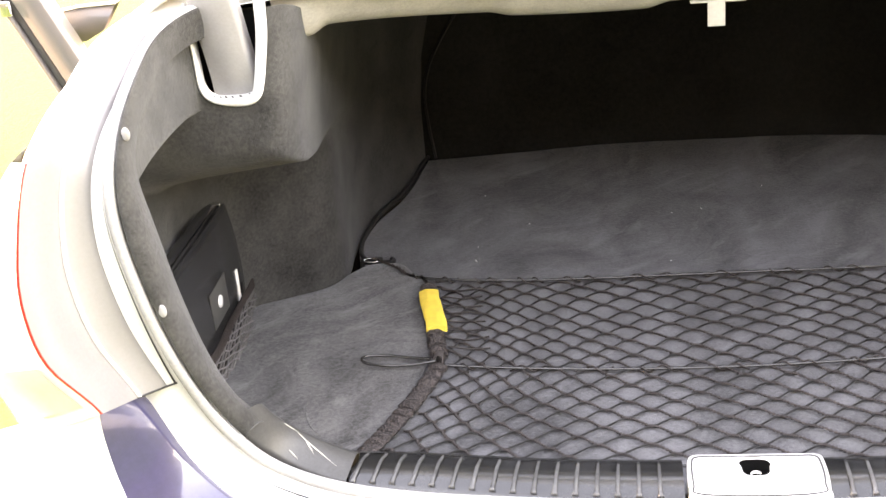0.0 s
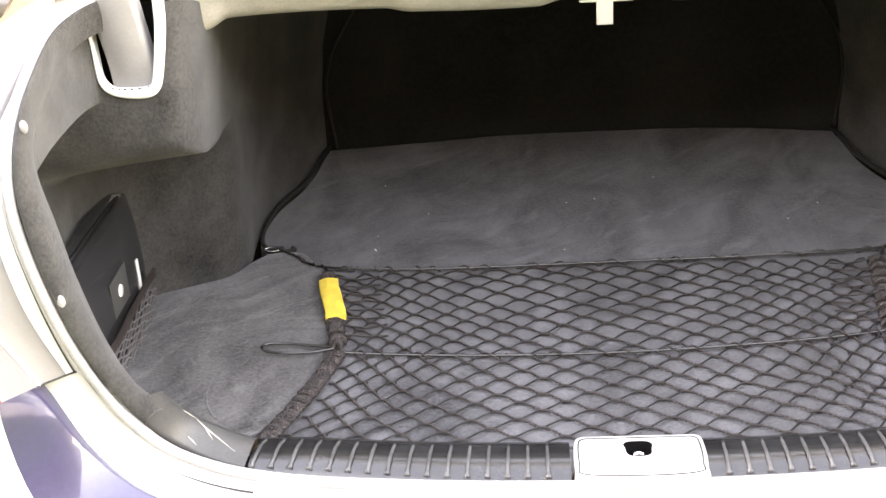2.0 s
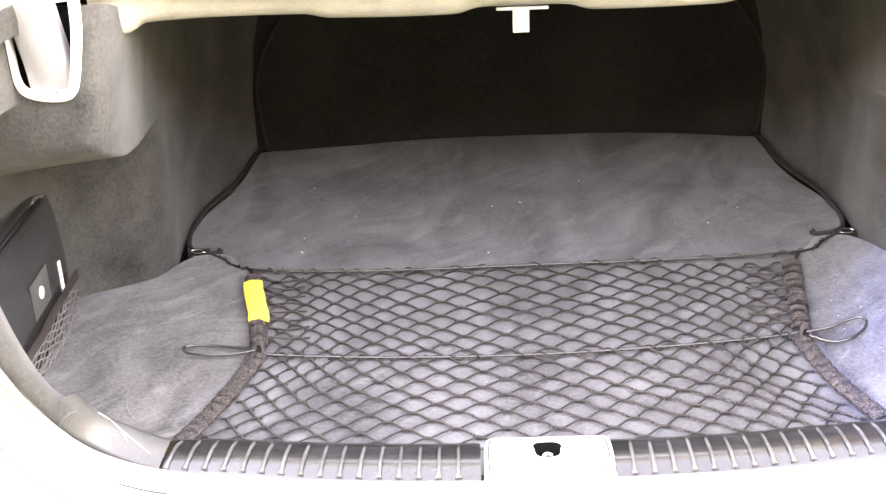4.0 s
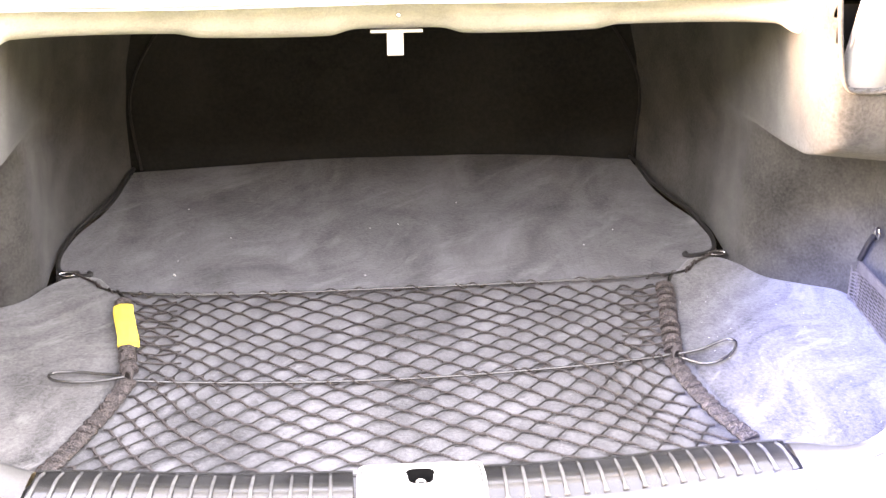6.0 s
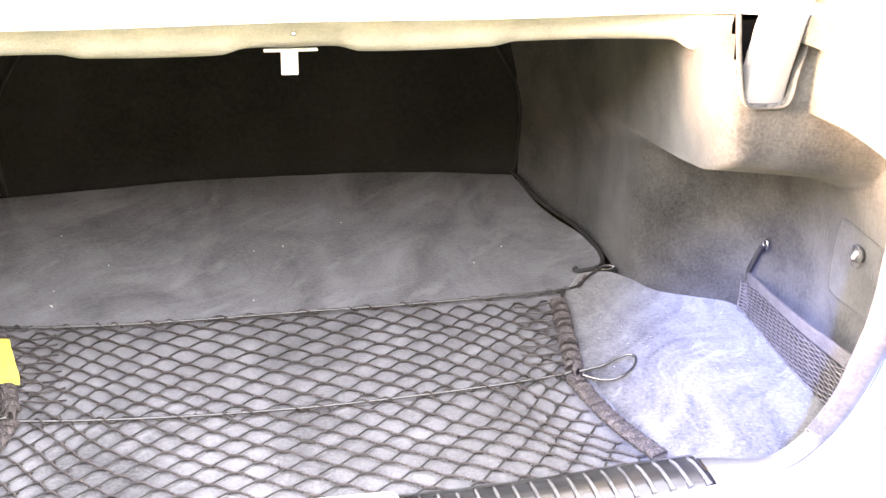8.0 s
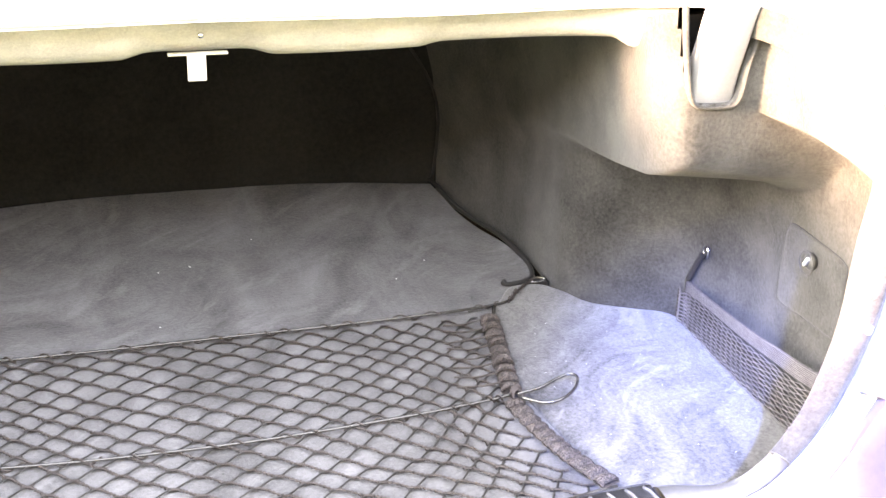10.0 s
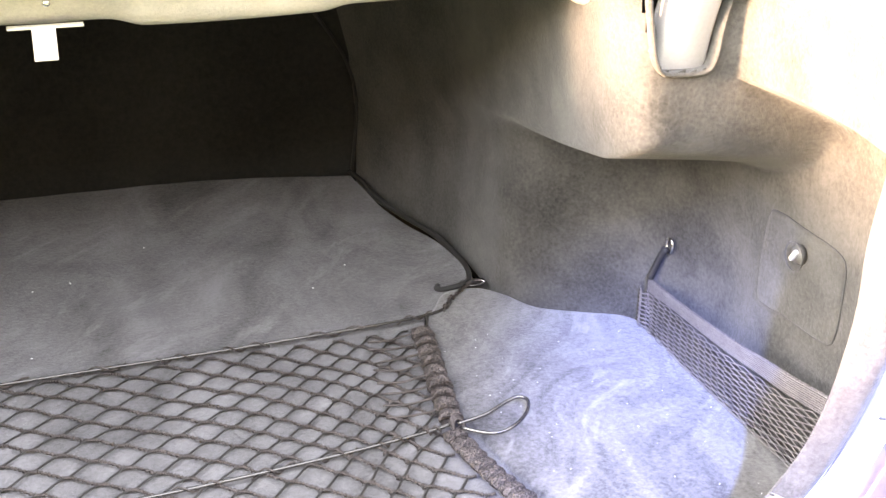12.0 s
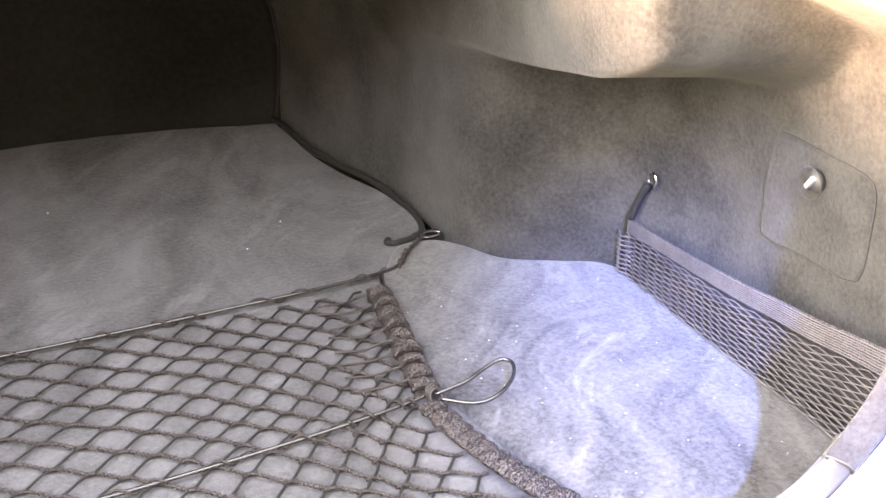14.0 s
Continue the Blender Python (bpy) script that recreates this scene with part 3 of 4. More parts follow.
def strand(pts, r):
    """One leg of the net: a twisted two-ply cord."""
    # legs leaning this way look shaded, so they go to the darker copy
    if r < 0.0018:
        tube(spline(pts, 21), 0.0014, 5, False, cross, 0.8)
    else:
        tube(spline(pts, 76), lambda q: 0.0017 * (1.0 + 0.36 * math.cos(q * 30 * math.pi)), 5, False, bm, 0.9)


def knot(i, j):
    """Knot of the net: half a mesh to the side in every second row."""
    return net_point(min(1, max(0, (i + 0.5 * (j % 2)) / NX)), min(1, max(0, j / NY)), 0)


rng = random.Random(4)
for j in range(NY):
    for i in range(NX + 1):
        for side in (0, 1):
            i2 = i + (side - 1 if j % 2 == 0 else side)
            if i2 < 0 or i2 > NX or (i + 0.5 * (j % 2)) > NX or (i2 + 0.5 * ((j + 1) % 2)) > NX:
                continue
            a, b = Vector(knot(i, j)), Vector(knot(i2, j + 1))
            mid = (a + b) / 2
            bow = Vector((0.0025 * (1 if side else -1), 0.002, 0.001))
            along = (b - a) * 0.18
            strand([a - Vector((0.0065 if side else -0.0065, 0, 0)), a + along * 0.5 - Vector((0, 0.001, 0)), mid + bow * (0.4 + rng.random()), b - along * 0.5 + Vector((0, 0.001, 0)), b + Vector((0.0065 if side else -0.0065, 0, 0))], 0.0016 if side else 0.0020)
netting = under(part("netting", bm, M_STRAND), net)
tagged(netting, kind="stuff")
tagged(under(part("shaded_legs", cross, M_YARN), net), kind="stuff")

# cords
FAR = spline([(-0.492, 0.640, 0.012), (-0.46, 0.612, 0.012), (-0.415, 0.574, 0.010), (-0.30, 0.560, 0.009), (-0.17, 0.556, 0.009), (0.04, 0.560, 0.009), (0.20, 0.563, 0.009), (0.41, 0.574, 0.010), (0.455, 0.607, 0.012), (0.492, 0.640, 0.012)], 90)
under(part("far_cord", tube(FAR[16:74], 0.0019, 8), M_CORD), net)
for way in (FAR[:18], FAR[72:]):
    way = spline(way, 60)
    for ply in (0, math.pi):
        under(part("corner_ply", tube([Vector(c) + Vector((0.0012 * math.cos(0.45 * q + ply), -0.0012 * math.cos(0.45 * q + ply), 0.0014 * math.sin(0.45 * q + ply))) for q, c in enumerate(way)], 0.0013, 6), M_STRAND), net)
MID = spline([(-0.372, 0.326, 0.014), (-0.34, 0.317, 0.010), (-0.17, 0.304, 0.008), (0.02, 0.302, 0.008), (0.20, 0.313, 0.009), (0.33, 0.327, 0.011), (0.368, 0.333, 0.016)], 70)
under(part("middle_cord", tube(MID, 0.0019, 8), M_CORD), net)
NEAR = spline([(-0.43, 0.112, 0.012), (-0.22, 0.094, 0.010), (0.0, 0.088, 0.010), (0.22, 0.090, 0.010), (0.41, 0.118, 0.013)], 50)
under(part("near_cord", tube(NEAR, 0.0019, 8), M_CORD), net)
for curve, step in ((FAR, 5), (MID, 5)):
    for k in range(12, len(curve) - 12, step):
        way = [Vector(curve[k]).lerp(Vector(curve[k + 3]), q / 30) for q in range(31)]
        turns = [c + Vector((0, 0.0036 * math.cos(q * 0.33 + k), 0.0036 * math.sin(q * 0.33 + k))) for q, c in enumerate(way)]
        under(part("cord_hitch", tube(turns, lambda q: 0.0012 * (1 + 0.25 * math.cos(q * 22 * math.pi)), 5), M_STRAND), net)
# strands drawn together where the net is sewn into the far bands
pull = random.Random(8)
for s in (-1, 1):
    for k in range(8):
        y = 0.530 - 0.024 * k
        x = 0.392 - 0.16 * (0.537 - y) - 0.010
        pts = [(s * x, y, 0.013), (s * (x - 0.012), y + 0.002, 0.010), (s * (x - 0.030), y + 0.004 + pull.uniform(-0.004, 0.004), 0.008), (s * (x - 0.055), y + 0.009 + pull.uniform(-0.006, 0.006), 0.006)]
        under(part("gathered_strand", tube(spline(pts, 45), lambda q: 0.0013 * (1 + 0.3 * math.cos(q * 40 * math.pi)), 5), M_STRAND), net)
for s in (-1, 1):
    if s < 0:
        pts = [(-0.365, 0.324, 0.016), (-0.395, 0.331, 0.015), (-0.43, 0.337, 0.016), (-0.455, 0.336, 0.017), (-0.463, 0.327, 0.018), (-0.455, 0.317, 0.017), (-0.43, 0.312, 0.016), (-0.395, 0.314, 0.015), (-0.365, 0.320, 0.016)]
    else:
        pts = [(0.362, 0.322, 0.018), (0.392, 0.322, 0.024), (0.415, 0.328, 0.030), (0.431, 0.329, 0.034), (0.438, 0.319, 0.034), (0.430, 0.303, 0.030), (0.410, 0.290, 0.025), (0.388, 0.292, 0.020), (0.362, 0.314, 0.018)]
    under(part("cord_loop", tube(spline(pts, 60), 0.0020, 8), M_CORD, None, "loose loop of black elastic cord"), net)
    under(part("corner_tie", tube(spline([(s * 0.412, 0.574, 0.010), (s * 0.405, 0.555, 0.012), (s * 0.398, 0.535, 0.014)], 8), 0.003, 6), M_CORD), net)
    bm = bmesh.new()
    for k in range(3):
        c = Vector((s * 0.362, 0.321 + 0.004 * k, 0.016))
        tube([c + Vector((0.006 * math.cos(w), 0.003 * math.sin(w), 0.007 * math.sin(w))) for w in [2 * math.pi * q / 12 for q in range(12)]], 0.002, 5, True, bm)
    under(part("knot", bm, M_STRAND), net)


def elastic_band(name, pts, width, seed, puffs, height):
    """A gathered, crinkled strip of woven elastic."""
    c = [Vector(p) for p in spline(pts, 240)]
    rows = []
    for i, p in enumerate(c):
        t = (c[min(239, i + 1)] - c[max(0, i - 1)]).normalized()
        sd = Vector((t.y, -t.x, 0))
        s = i / 239
        phase = puffs * s + 0.35 * noise.noise((s * 5, seed, 0.0))
        puff = abs(math.sin(math.pi * phase)) ** 0.8 * (0.8 + 0.4 * noise.noise((math.floor(phase) * 3.7, seed, 2.0)))
        crinkle = puff - 0.5 + 0.4 * noise.noise((s * 36, seed, 3.0))
        w = width * (1 + 0.22 * crinkle)
        lift = 0.002 + height * puff + 0.0010 * math.sin(s * 330)
        row = []
        for k in range(13):
            q = -1 + 2 * k / 12
            row.append(p + t * (height * 0.9 * (puff - 0.5) + 0.003 * q * noise.noise((s * 9, seed, 6.0))) + sd * q * w / 2 + Vector((0, 0, lift * (1 - abs(q) ** 3 * 0.7) + 0.0018 * noise.noise((s * 30, q * 2, seed)) * (1 - q * q))))
        for k in range(12, -1, -1):
            q = -1 + 2 * k / 12
            row.append(p + sd * q * w / 2 + Vector((0, 0, -0.001)))
        rows.append(row)
    bm = loft(rows, False, True)
    return under(part(name, bm, M_BAND), net)


elastic_band("elastic_band", [(-0.402, 0.545, 0.010), (-0.390, 0.48, 0.010), (-0.377, 0.41, 0.010), (-0.362, 0.335, 0.011)], 0.023, 1.0, 8, 0.011)
elastic_band("elastic_band", [(-0.360, 0.318, 0.010), (-0.378, 0.25, 0.010), (-0.402, 0.18, 0.010), (-0.428, 0.112, 0.012)], 0.023, 5.0, 12, 0.005)
elastic_band("elastic_band", [(0.392, 0.537, 0.010), (0.382, 0.47, 0.010), (0.370, 0.40, 0.010), (0.360, 0.335, 0.011)], 0.025, 9.0, 9, 0.014)
elastic_band("elastic_band", [(0.354, 0.318, 0.010), (0.365, 0.25, 0.011), (0.380, 0.19, 0.012), (0.404, 0.118, 0.016)], 0.024, 13.0, 11, 0.006)

# yellow sewn tag folded over the far end of one band
rows = []
for i in range(26):
    s = i / 25
    y = 0.512 - 0.110 * s
    xc = interp(y, [(0.40, -0.373), (0.46, -0.385), (0.515, -0.396)])
    row = []
    for k in range(11):
        q = -1 + 2 * k / 10
        row.append((xc + q * 0.0138 + 0.001 * noise.noise((s * 5, q, 3)), y + 0.002 * q, 0.0195 + 0.0035 * (1 - q * q) + 0.0022 * noise.noise((s * 4, q * 2, 8.0))))
    rows.append(row)
bm = loft(rows)
edge = list(rows[0]) + [r[-1] for r in rows[1:]] + rows[-1][-2::-1] + [r[0] for r in rows[-2:0:-1]]
loft([edge, [(p[0], p[1], p[2] - 0.008) for p in edge]], False, True, bm)
under(part("tag", bm, M_YELLOW, None, "bright yellow folded fabric tag"), net)

# ---------------------------------------------------------------- sill
def sill_front(x):
    return interp(abs(x), [(0, -0.034), (0.2, -0.026), (0.42, 0.0)])


def sill_back(x):
    return interp(abs(x), [(0, 0.032), (0.2, 0.038), (0.42, 0.058)])


def scuff_plate(s):
    ob = thing("scuff_plate", (s * 0.25, 0.01, 0.03), "scuffed glossy black ribbed plastic plate on the boot sill", "scuff plate", group="sill plates")
    rows = []
    for i in range(41):
        x = 0.070 + (0.414 - 0.070) * i / 40
        f, b = sill_front(x), sill_back(x)
        slant = 0.012 * (i / 40)
        prof = [(f - 0.004, 0.034), (f, 0.049), (f + 0.010, 0.056), (f + 0.035, 0.060), (b - 0.010, 0.061), (b, 0.057), (b + 0.006, 0.040), (b + 0.008, -0.01)]
        rows.append([(s * (x + slant * (k < 3)), p[0], p[1]) for k, p in enumerate(prof)])
    under(part("plate", loft(rows), M_GLOSS), ob)
    for k in range(16):
        x = 0.094 + k * 0.0207
        f, b = sill_front(x), sill_back(x)
        lean = 0.012 * k / 15
        pts = [(s * (x + lean), f + 0.004, 0.0535), (s * (x + lean * 0.7), f + 0.016, 0.0590), (s * (x + lean * 0.4), f + 0.036, 0.0612), (s * x, b - 0.012, 0.0612)]
        under(part("rib", tube(spline(pts, 9), lambda q: 0.0023 * (1.15 - 0.35 * q + 0.5 * max(0.0, 1 - 7 * q)), 8), M_RIB), ob)
    return ob


scuff_plate(-1)
scuff_plate(1)
CAP = next(i for i, st in enumerate(STATIONS) if st[0].x > 0.42)
for s in (-1, 1):
    rows = []
    for i in range(CAP, 27):
        p, o, r = (RIGHT if s > 0 else STATIONS)[i]
        k = interp(i, [(14, 1.0), (19, 0.95), (26, 0.72)] if s < 0 else [(14, 1.0), (16, 0.88), (18, 0.66), (20, 0.50), (22, 0.46), (26, 0.45)])
        row = [p + o * a * k + r * (b if s < 0 or b > -0.015 else b * max(k, 0.3)) for a, b in ((-0.001, -0.02), (-0.002, -0.002), (-0.009, -0.001), (-0.028, -0.003), (-0.043, -0.006), (-0.049, -0.012), (-0.051, -0.024), (-0.046, -0.05))]
        rows.append([(s * q.x, q.y, q.z) for q in row])
    bm = loft(rows)
    cap = tagged(part("sill_end_cap", bm, M_CAP), "dull grey scratched plastic cap at the sill's end", "trim", group="sill caps")
    if s < 0:
        # pale scratches across the worn cap
        for (i0, q0), (i1, q1) in (((7, 4.6), (5, 4.2)), ((5, 4.0), (1, 2.6)), ((4, 3.6), (3, 2.9)), ((5, 2.5), (4, 2.2))):
            way = []
            for k in range(9):
                u = i0 + (i1 - i0) * k / 8
                v = q0 + (q1 - q0) * k / 8
                a, b = int(u), int(v)
                lo = [Vector(rows[min(a + d, len(rows) - 1)][b]).lerp(Vector(rows[min(a + d, len(rows) - 1)][b + 1]), v - b) for d in (0, 1)]
                way.append(lo[0].lerp(lo[1], u - a) + Vector((0, -0.0002, 0.0002)))
            part("scratch", tube(way, lambda q: 0.0006 * (0.3 + math.sin(math.pi * min(1, q + 0.1))), 5), M_TAB, cap, "pale scratch")

latch = thing("latch_plate", (0, 0, 0.03), "bright steel latch plate with a striker in the boot sill", "latch")
bm = bmesh.new()
outer = spline([(-0.060, 0.031), (-0.036, 0.032), (0.044, 0.032), (0.068, 0.031), (0.0735, 0.018), (0.0735, -0.020), (0.068, -0.032), (0.004, -0.035), (-0.060, -0.032), (-0.0655, -0.020), (-0.0655, 0.018)], 66, closed=True)


def plate_z(y):
    return 0.0635 - 0.010 * max(0.0, (0.0 - y) / 0.035) ** 2


mid = []
for p in outer:
    a = math.atan2(p[1] * 1.6, p[0])
    mid.append((0.003 + 0.0165 * math.copysign(abs(math.cos(a)) ** 0.55, math.cos(a)) * (1.0 if math.sin(a) > 0 else 0.86), 0.011 + 0.0165 * math.copysign(abs(math.sin(a)) ** 0.6, math.sin(a))))
rows = []
for o, z in ((1.0, -0.022), (1.0, -0.004), (0.985, 0.0)):
    rows.append([(p[0] * o, p[1] * o, plate_z(p[1]) + z) for p in outer])
for w in (0.3, 0.6, 0.9, 1.0):
    rows.append([(p[0] * (1 - w) + m[0] * w, p[1] * (1 - w) + m[1] * w, plate_z(p[1] * (1 - w) + m[1] * w)) for p, m in zip(outer, mid)])
rows.append([(m[0], m[1], plate_z(m[1]) - 0.004) for m in mid])
well = [[(m[0], m[1], plate_z(m[1]) - d) for m in mid] for d in (0.004, 0.035)]
under(part("plate", loft(rows, False, True), M_LATCH), latch)
under(part("groove", tube([(p[0] * 0.93, p[1] * 0.86, plate_z(p[1] * 0.86) + 0.0002) for p in outer], 0.0009, 5, True), M_RUBBER), latch)
# black cup under the plate, the hole's shade painted in
bm = loft(well, False, True)
bm.verts.ensure_lookup_table()
bm.faces.new([bm.verts[len(mid) + k] for k in range(len(mid))])
under(part("cavity", bm, M_DARK), latch)
pts = spline([(-0.002, 0.004, 0.030), (-0.002, 0.004, 0.050), (0.000, 0.005, 0.058), (0.006, 0.005, 0.058), (0.008, 0.004, 0.050), (0.008, 0.004, 0.030)], 24)
under(part("striker", tube(pts, 0.0028, 8, up=(0, 1, 0)), M_CHROME), latch)

# ---------------------------------------------------------------- shelf fittings
handle = thing("pull_tab", (0, 0.40, 0.42), "white plastic pull tab hanging from the shelf edge", "tab")
under(part("tab", box(-0.0140, 0.0060, 0.387, 0.390, 0.4175, 0.448, 0.0008), M_TAB), handle)
under(part("bracket", box(-0.034, 0.030, 0.388, 0.398, 0.4455, 0.4475, 0.0008), M_TAB), handle)
bm = bmesh.new()
bmesh.ops.create_uvsphere(bm, u_segments=12, v_segments=6, radius=0.0035)
bmesh.ops.transform(bm, matrix=Matrix.Translation((0.0, 0.372, 0.472)), verts=bm.verts)
tagged(part("screw", bm, M_CHROME), "small screw head in the shelf's felt edge", "screw")
# ---------------------------------------------------------------- hinge arms and slots
def hinge(s):
    ob = thing("lid_hinge", (s * 0.54, 0.23, 0.40), "painted goose-neck lid hinge arm rising from its slot", "hinge", group="lid hinges")
    cx = 0.543 if s < 0 else 0.530
    pts = spline([(s * cx, 0.256, 0.375), (s * cx, 0.246, 0.415), (s * cx, 0.238, 0.45), (s * (cx + 0.003), 0.226, 0.50), (s * (cx + 0.006), 0.215, 0.56), (s * (cx + 0.008), 0.24, 0.66), (s * (cx + 0.008), 0.30, 0.74)], 30)
    rows = []
    for i, p in enumerate(pts):
        a, b = pts[max(0, i - 1)], pts[min(29, i + 1)]
        t = Vector(b - a).normalized()
        n = Vector((0, t.z, -t.y))
        c = Vector(p)
        w, h = 0.0245, 0.014
        rows.append([c + Vector((s * q[0] * w, 0, 0)) + n * q[1] * h for q in ((-1, -0.8), (-0.85, -1), (0.85, -1), (1, -0.8), (1, 0.8), (0.85, 1), (-0.85, 1), (-1, 0.8))])
    under(part("arm", loft(rows, False, True), M_ARM), ob)
    way = spline(SLOT[s], 60)
    width = (lambda q: interp(q, [(0.0, 0.003), (0.35, 0.0045), (0.5, 0.0085), (0.65, 0.010), (1.0, 0.0105)])) if s < 0 else (lambda q: 0.003)
    rows = []
    for k, p in enumerate(way):
        a, b = Vector(way[max(0, k - 1)]), Vector(way[min(59, k + 1)])
        t = (b - a).normalized()
        n = Vector((t[1], -t[0]))
        if n.dot(Vector(p) - Vector((0.54, 0.48))) < 0:
            n = -n
        g = width(k / 59)
        q = Vector(p) + n * g
        rows.append([(s * c[0], y, c[1]) for c, y in ((p, SLOT_Y + 0.012), (p, SLOT_Y + 0.002), (Vector(p) + n * 0.001, SLOT_Y - 0.0025), (q, SLOT_Y - 0.0032), (q + n * 0.0015, SLOT_Y - 0.001), (q + n * 0.0015, SLOT_Y + 0.006))])
    under(part("slot_edge", loft(rows), M_JAMB if s < 0 else M_LINER, None, ("white painted" if s < 0 else "felt-covered") + " folded edge of the hinge slot"), ob)


hinge(-1)
hinge(1)
# ---------------------------------------------------------------- side pockets
def pocket(s):
    ob = thing("pocket_net", (s * 0.655, 0.28, 0.0), ("grey" if s > 0 else "black") + " elastic net pocket stretched along the boot's side wall", "net", group="side pockets")

    def at(u, v):
        y = 0.472 - 0.43 * u
        zt = (0.074 + 0.058 * u) if s > 0 else 0.070 - 0.006 * u
        zb = 0.006 + 0.010 * u
        x = (0.655 if s > 0 else 0.637) - 0.012 * (s > 0) * math.sin(math.pi * u) * v + 0.003 * noise.noise((u * 6, v * 2, s))
        return (s * x, y, zb + (zt - zb) * v)
    rows = [[tuple(a + b for a, b in zip(at(i / 60, 0.78 + 0.22 * k / 12), (-s * 0.0006 * (k % 2), 0, 0))) for k in range(13)] for i in range(61)]
    bm = loft(rows)
    loft([[(p[0] + s * 0.002, p[1], p[2]) for p in r] for r in rows], bm=bm)
    under(part("top_band", bm, M_HEM if s > 0 else M_STRAND, smooth=False), ob)
    for q in range(9):
        under(part("stitch_line", tube([tuple(a + b for a, b in zip(at(i / 120, 0.79 + 0.0245 * q), (-s * (0.0008 + 0.0005 * (i % 2)), 0, 0))) for i in range(121)], 0.0006, 4, up=(1, 0, 0)), M_POCKET if s > 0 else M_STRAND), ob)
    bm = bmesh.new()
    if s > 0:
        # long flat diamonds: yarns that run along the pocket and touch at every second step
        lines, steps = 22, 30
        # extra dark layer behind, added to stand for the shade in the gaps
        back = bmesh.new()
        for j in range(lines):
            pts = []
            for k in range(steps + 1):
                u = k / steps
                open_ = 0.62 + 0.25 * noise.noise((u * 4, j * 0.4, 3.0))
                v = (j + 0.5 + open_ * (0.5 if (k + j) % 2 else -0.5)) / lines * 0.79
                p = at(u, min(0.79, max(0.0, v - 0.045 * math.sin(math.pi * u))))
                pts.append((p[0] - 0.002 + 0.0008 * ((k + j) % 2), p[1], p[2]))
            tube(spline(pts, 121), 0.0006, 4, False, bm, up=(1, 0, 0))
            tube(spline([(p[0] + 0.004, p[1] - 0.006, p[2]) for p in pts], 61), 0.0010, 4, False, back, up=(1, 0, 0))
        under(part("gap_shade_mesh", back, M_YARN), ob)
        for j in range(9):
            v = 0.08 + 0.08 * j
            a, e = at(0.0, v), at(0.03, v + 0.01)
            tube([(a[0] - 0.004, a[1] + 0.010, a[2] + 0.004), (a[0] - 0.006, a[1] + 0.002, a[2] - 0.001), e], 0.0010, 4, False, bm, up=(1, 0, 0))
    else:
        for i in range(-20, 60):
            for d in (1, -1):
                pts = []
                for k in range(6):
                    u = (i + d * k + 3 + 0.25 * math.sin(3 * k + i)) / 15
                    if 0 <= u <= 1:
                        pts.append(at(u, k / 5 * 0.80))
                if len(pts) > 2:
                    tube(pts, 0.0013, 4, False, bm, up=(1, 0, 0))
    under(part("mesh", bm, M_POCKET if s > 0 else M_SILVER), ob)
    if s < 0:
        return
    ring = [(s * 0.668, 0.453 + 0.007 * math.cos(a), 0.124 + 0.009 * math.sin(a)) for a in [2 * math.pi * k / 20 for k in range(20)]]
    under(part("eyelet", tube(ring, 0.002, 6, True, up=(1, 0, 0)), M_CHROME), ob)
    under(part("strap", tube(spline([(s * 0.664, 0.455, 0.120), (s * 0.66, 0.462, 0.10), (s * 0.656, 0.470, 0.075)], 10), 0.0042, 6, up=(1, 0, 0)), M_PIPING), ob)
    under(part("edge_cord", tube([at(0.004, v / 6) for v in range(7)], 0.0020, 6, up=(1, 0, 0)), M_PIPING), ob)
    bm = bmesh.new()
    bmesh.ops.create_uvsphere(bm, u_segments=10, v_segments=6, radius=0.004)
    bmesh.ops.transform(bm, matrix=Matrix.Translation(at(0.93, 1.06)), verts=bm.verts)
    under(part("rivet", bm, M_CHROME), ob)


pocket(-1)
pocket(1)

# ---------------------------------------------------------------- service hatch in the right wall
hatch = thing("service_hatch", (0.68, 0.22, 0.13), "felt-covered service hatch with a turn fastener in the side wall", "hatch")
out = spline([(0.292, 0.228), (0.299, 0.185), (0.298, 0.14), (0.288, 0.126), (0.23, 0.130), (0.168, 0.134), (0.152, 0.150), (0.150, 0.19), (0.152, 0.226), (0.168, 0.238), (0.22, 0.239), (0.278, 0.239)], 70, closed=True)
cy, cz = 0.224, 0.184
out = [(cy + 0.006 + (p[0] - cy) * 0.93, cz + (p[1] - cz) * 0.95) for p in out]
rows = []
for q, x in ((1.0, 0.006), (1.0, -0.0008), (0.975, -0.0018), (0.9, -0.002), (0.6, -0.002), (0.3, -0.002), (0.0005, -0.002)):
    rows.append([(wall_x(cy + (p[0] - cy) * q, cz + (p[1] - cz) * q) + x, cy + (p[0] - cy) * q, cz + (p[1] - cz) * q) for p in out])
under(part("panel", loft(rows, False, True), M_LINER), hatch)
under(part("groove", tube([(wall_x(p[0], p[1]) - 0.0008, p[0], p[1]) for p in out], 0.0008, 6, True, up=(1, 0, 0)), M_RUBBER), hatch)
dish = [(0.6775, 0.231 + 0.0150 * math.cos(a), 0.209 + 0.0150 * math.sin(a)) for a in [2 * math.pi * k / 28 for k in range(28)]]
under(part("dish_edge", tube(dish, 0.0008, 6, True, up=(1, 0, 0)), M_LINER), hatch)
bm = bmesh.new()
bmesh.ops.create_cone(bm, segments=24, radius1=0.011, radius2=0.009, depth=0.008, cap_ends=True)
bmesh.ops.bevel(bm, geom=list(bm.edges), offset=0.0012, segments=2, affect="EDGES")
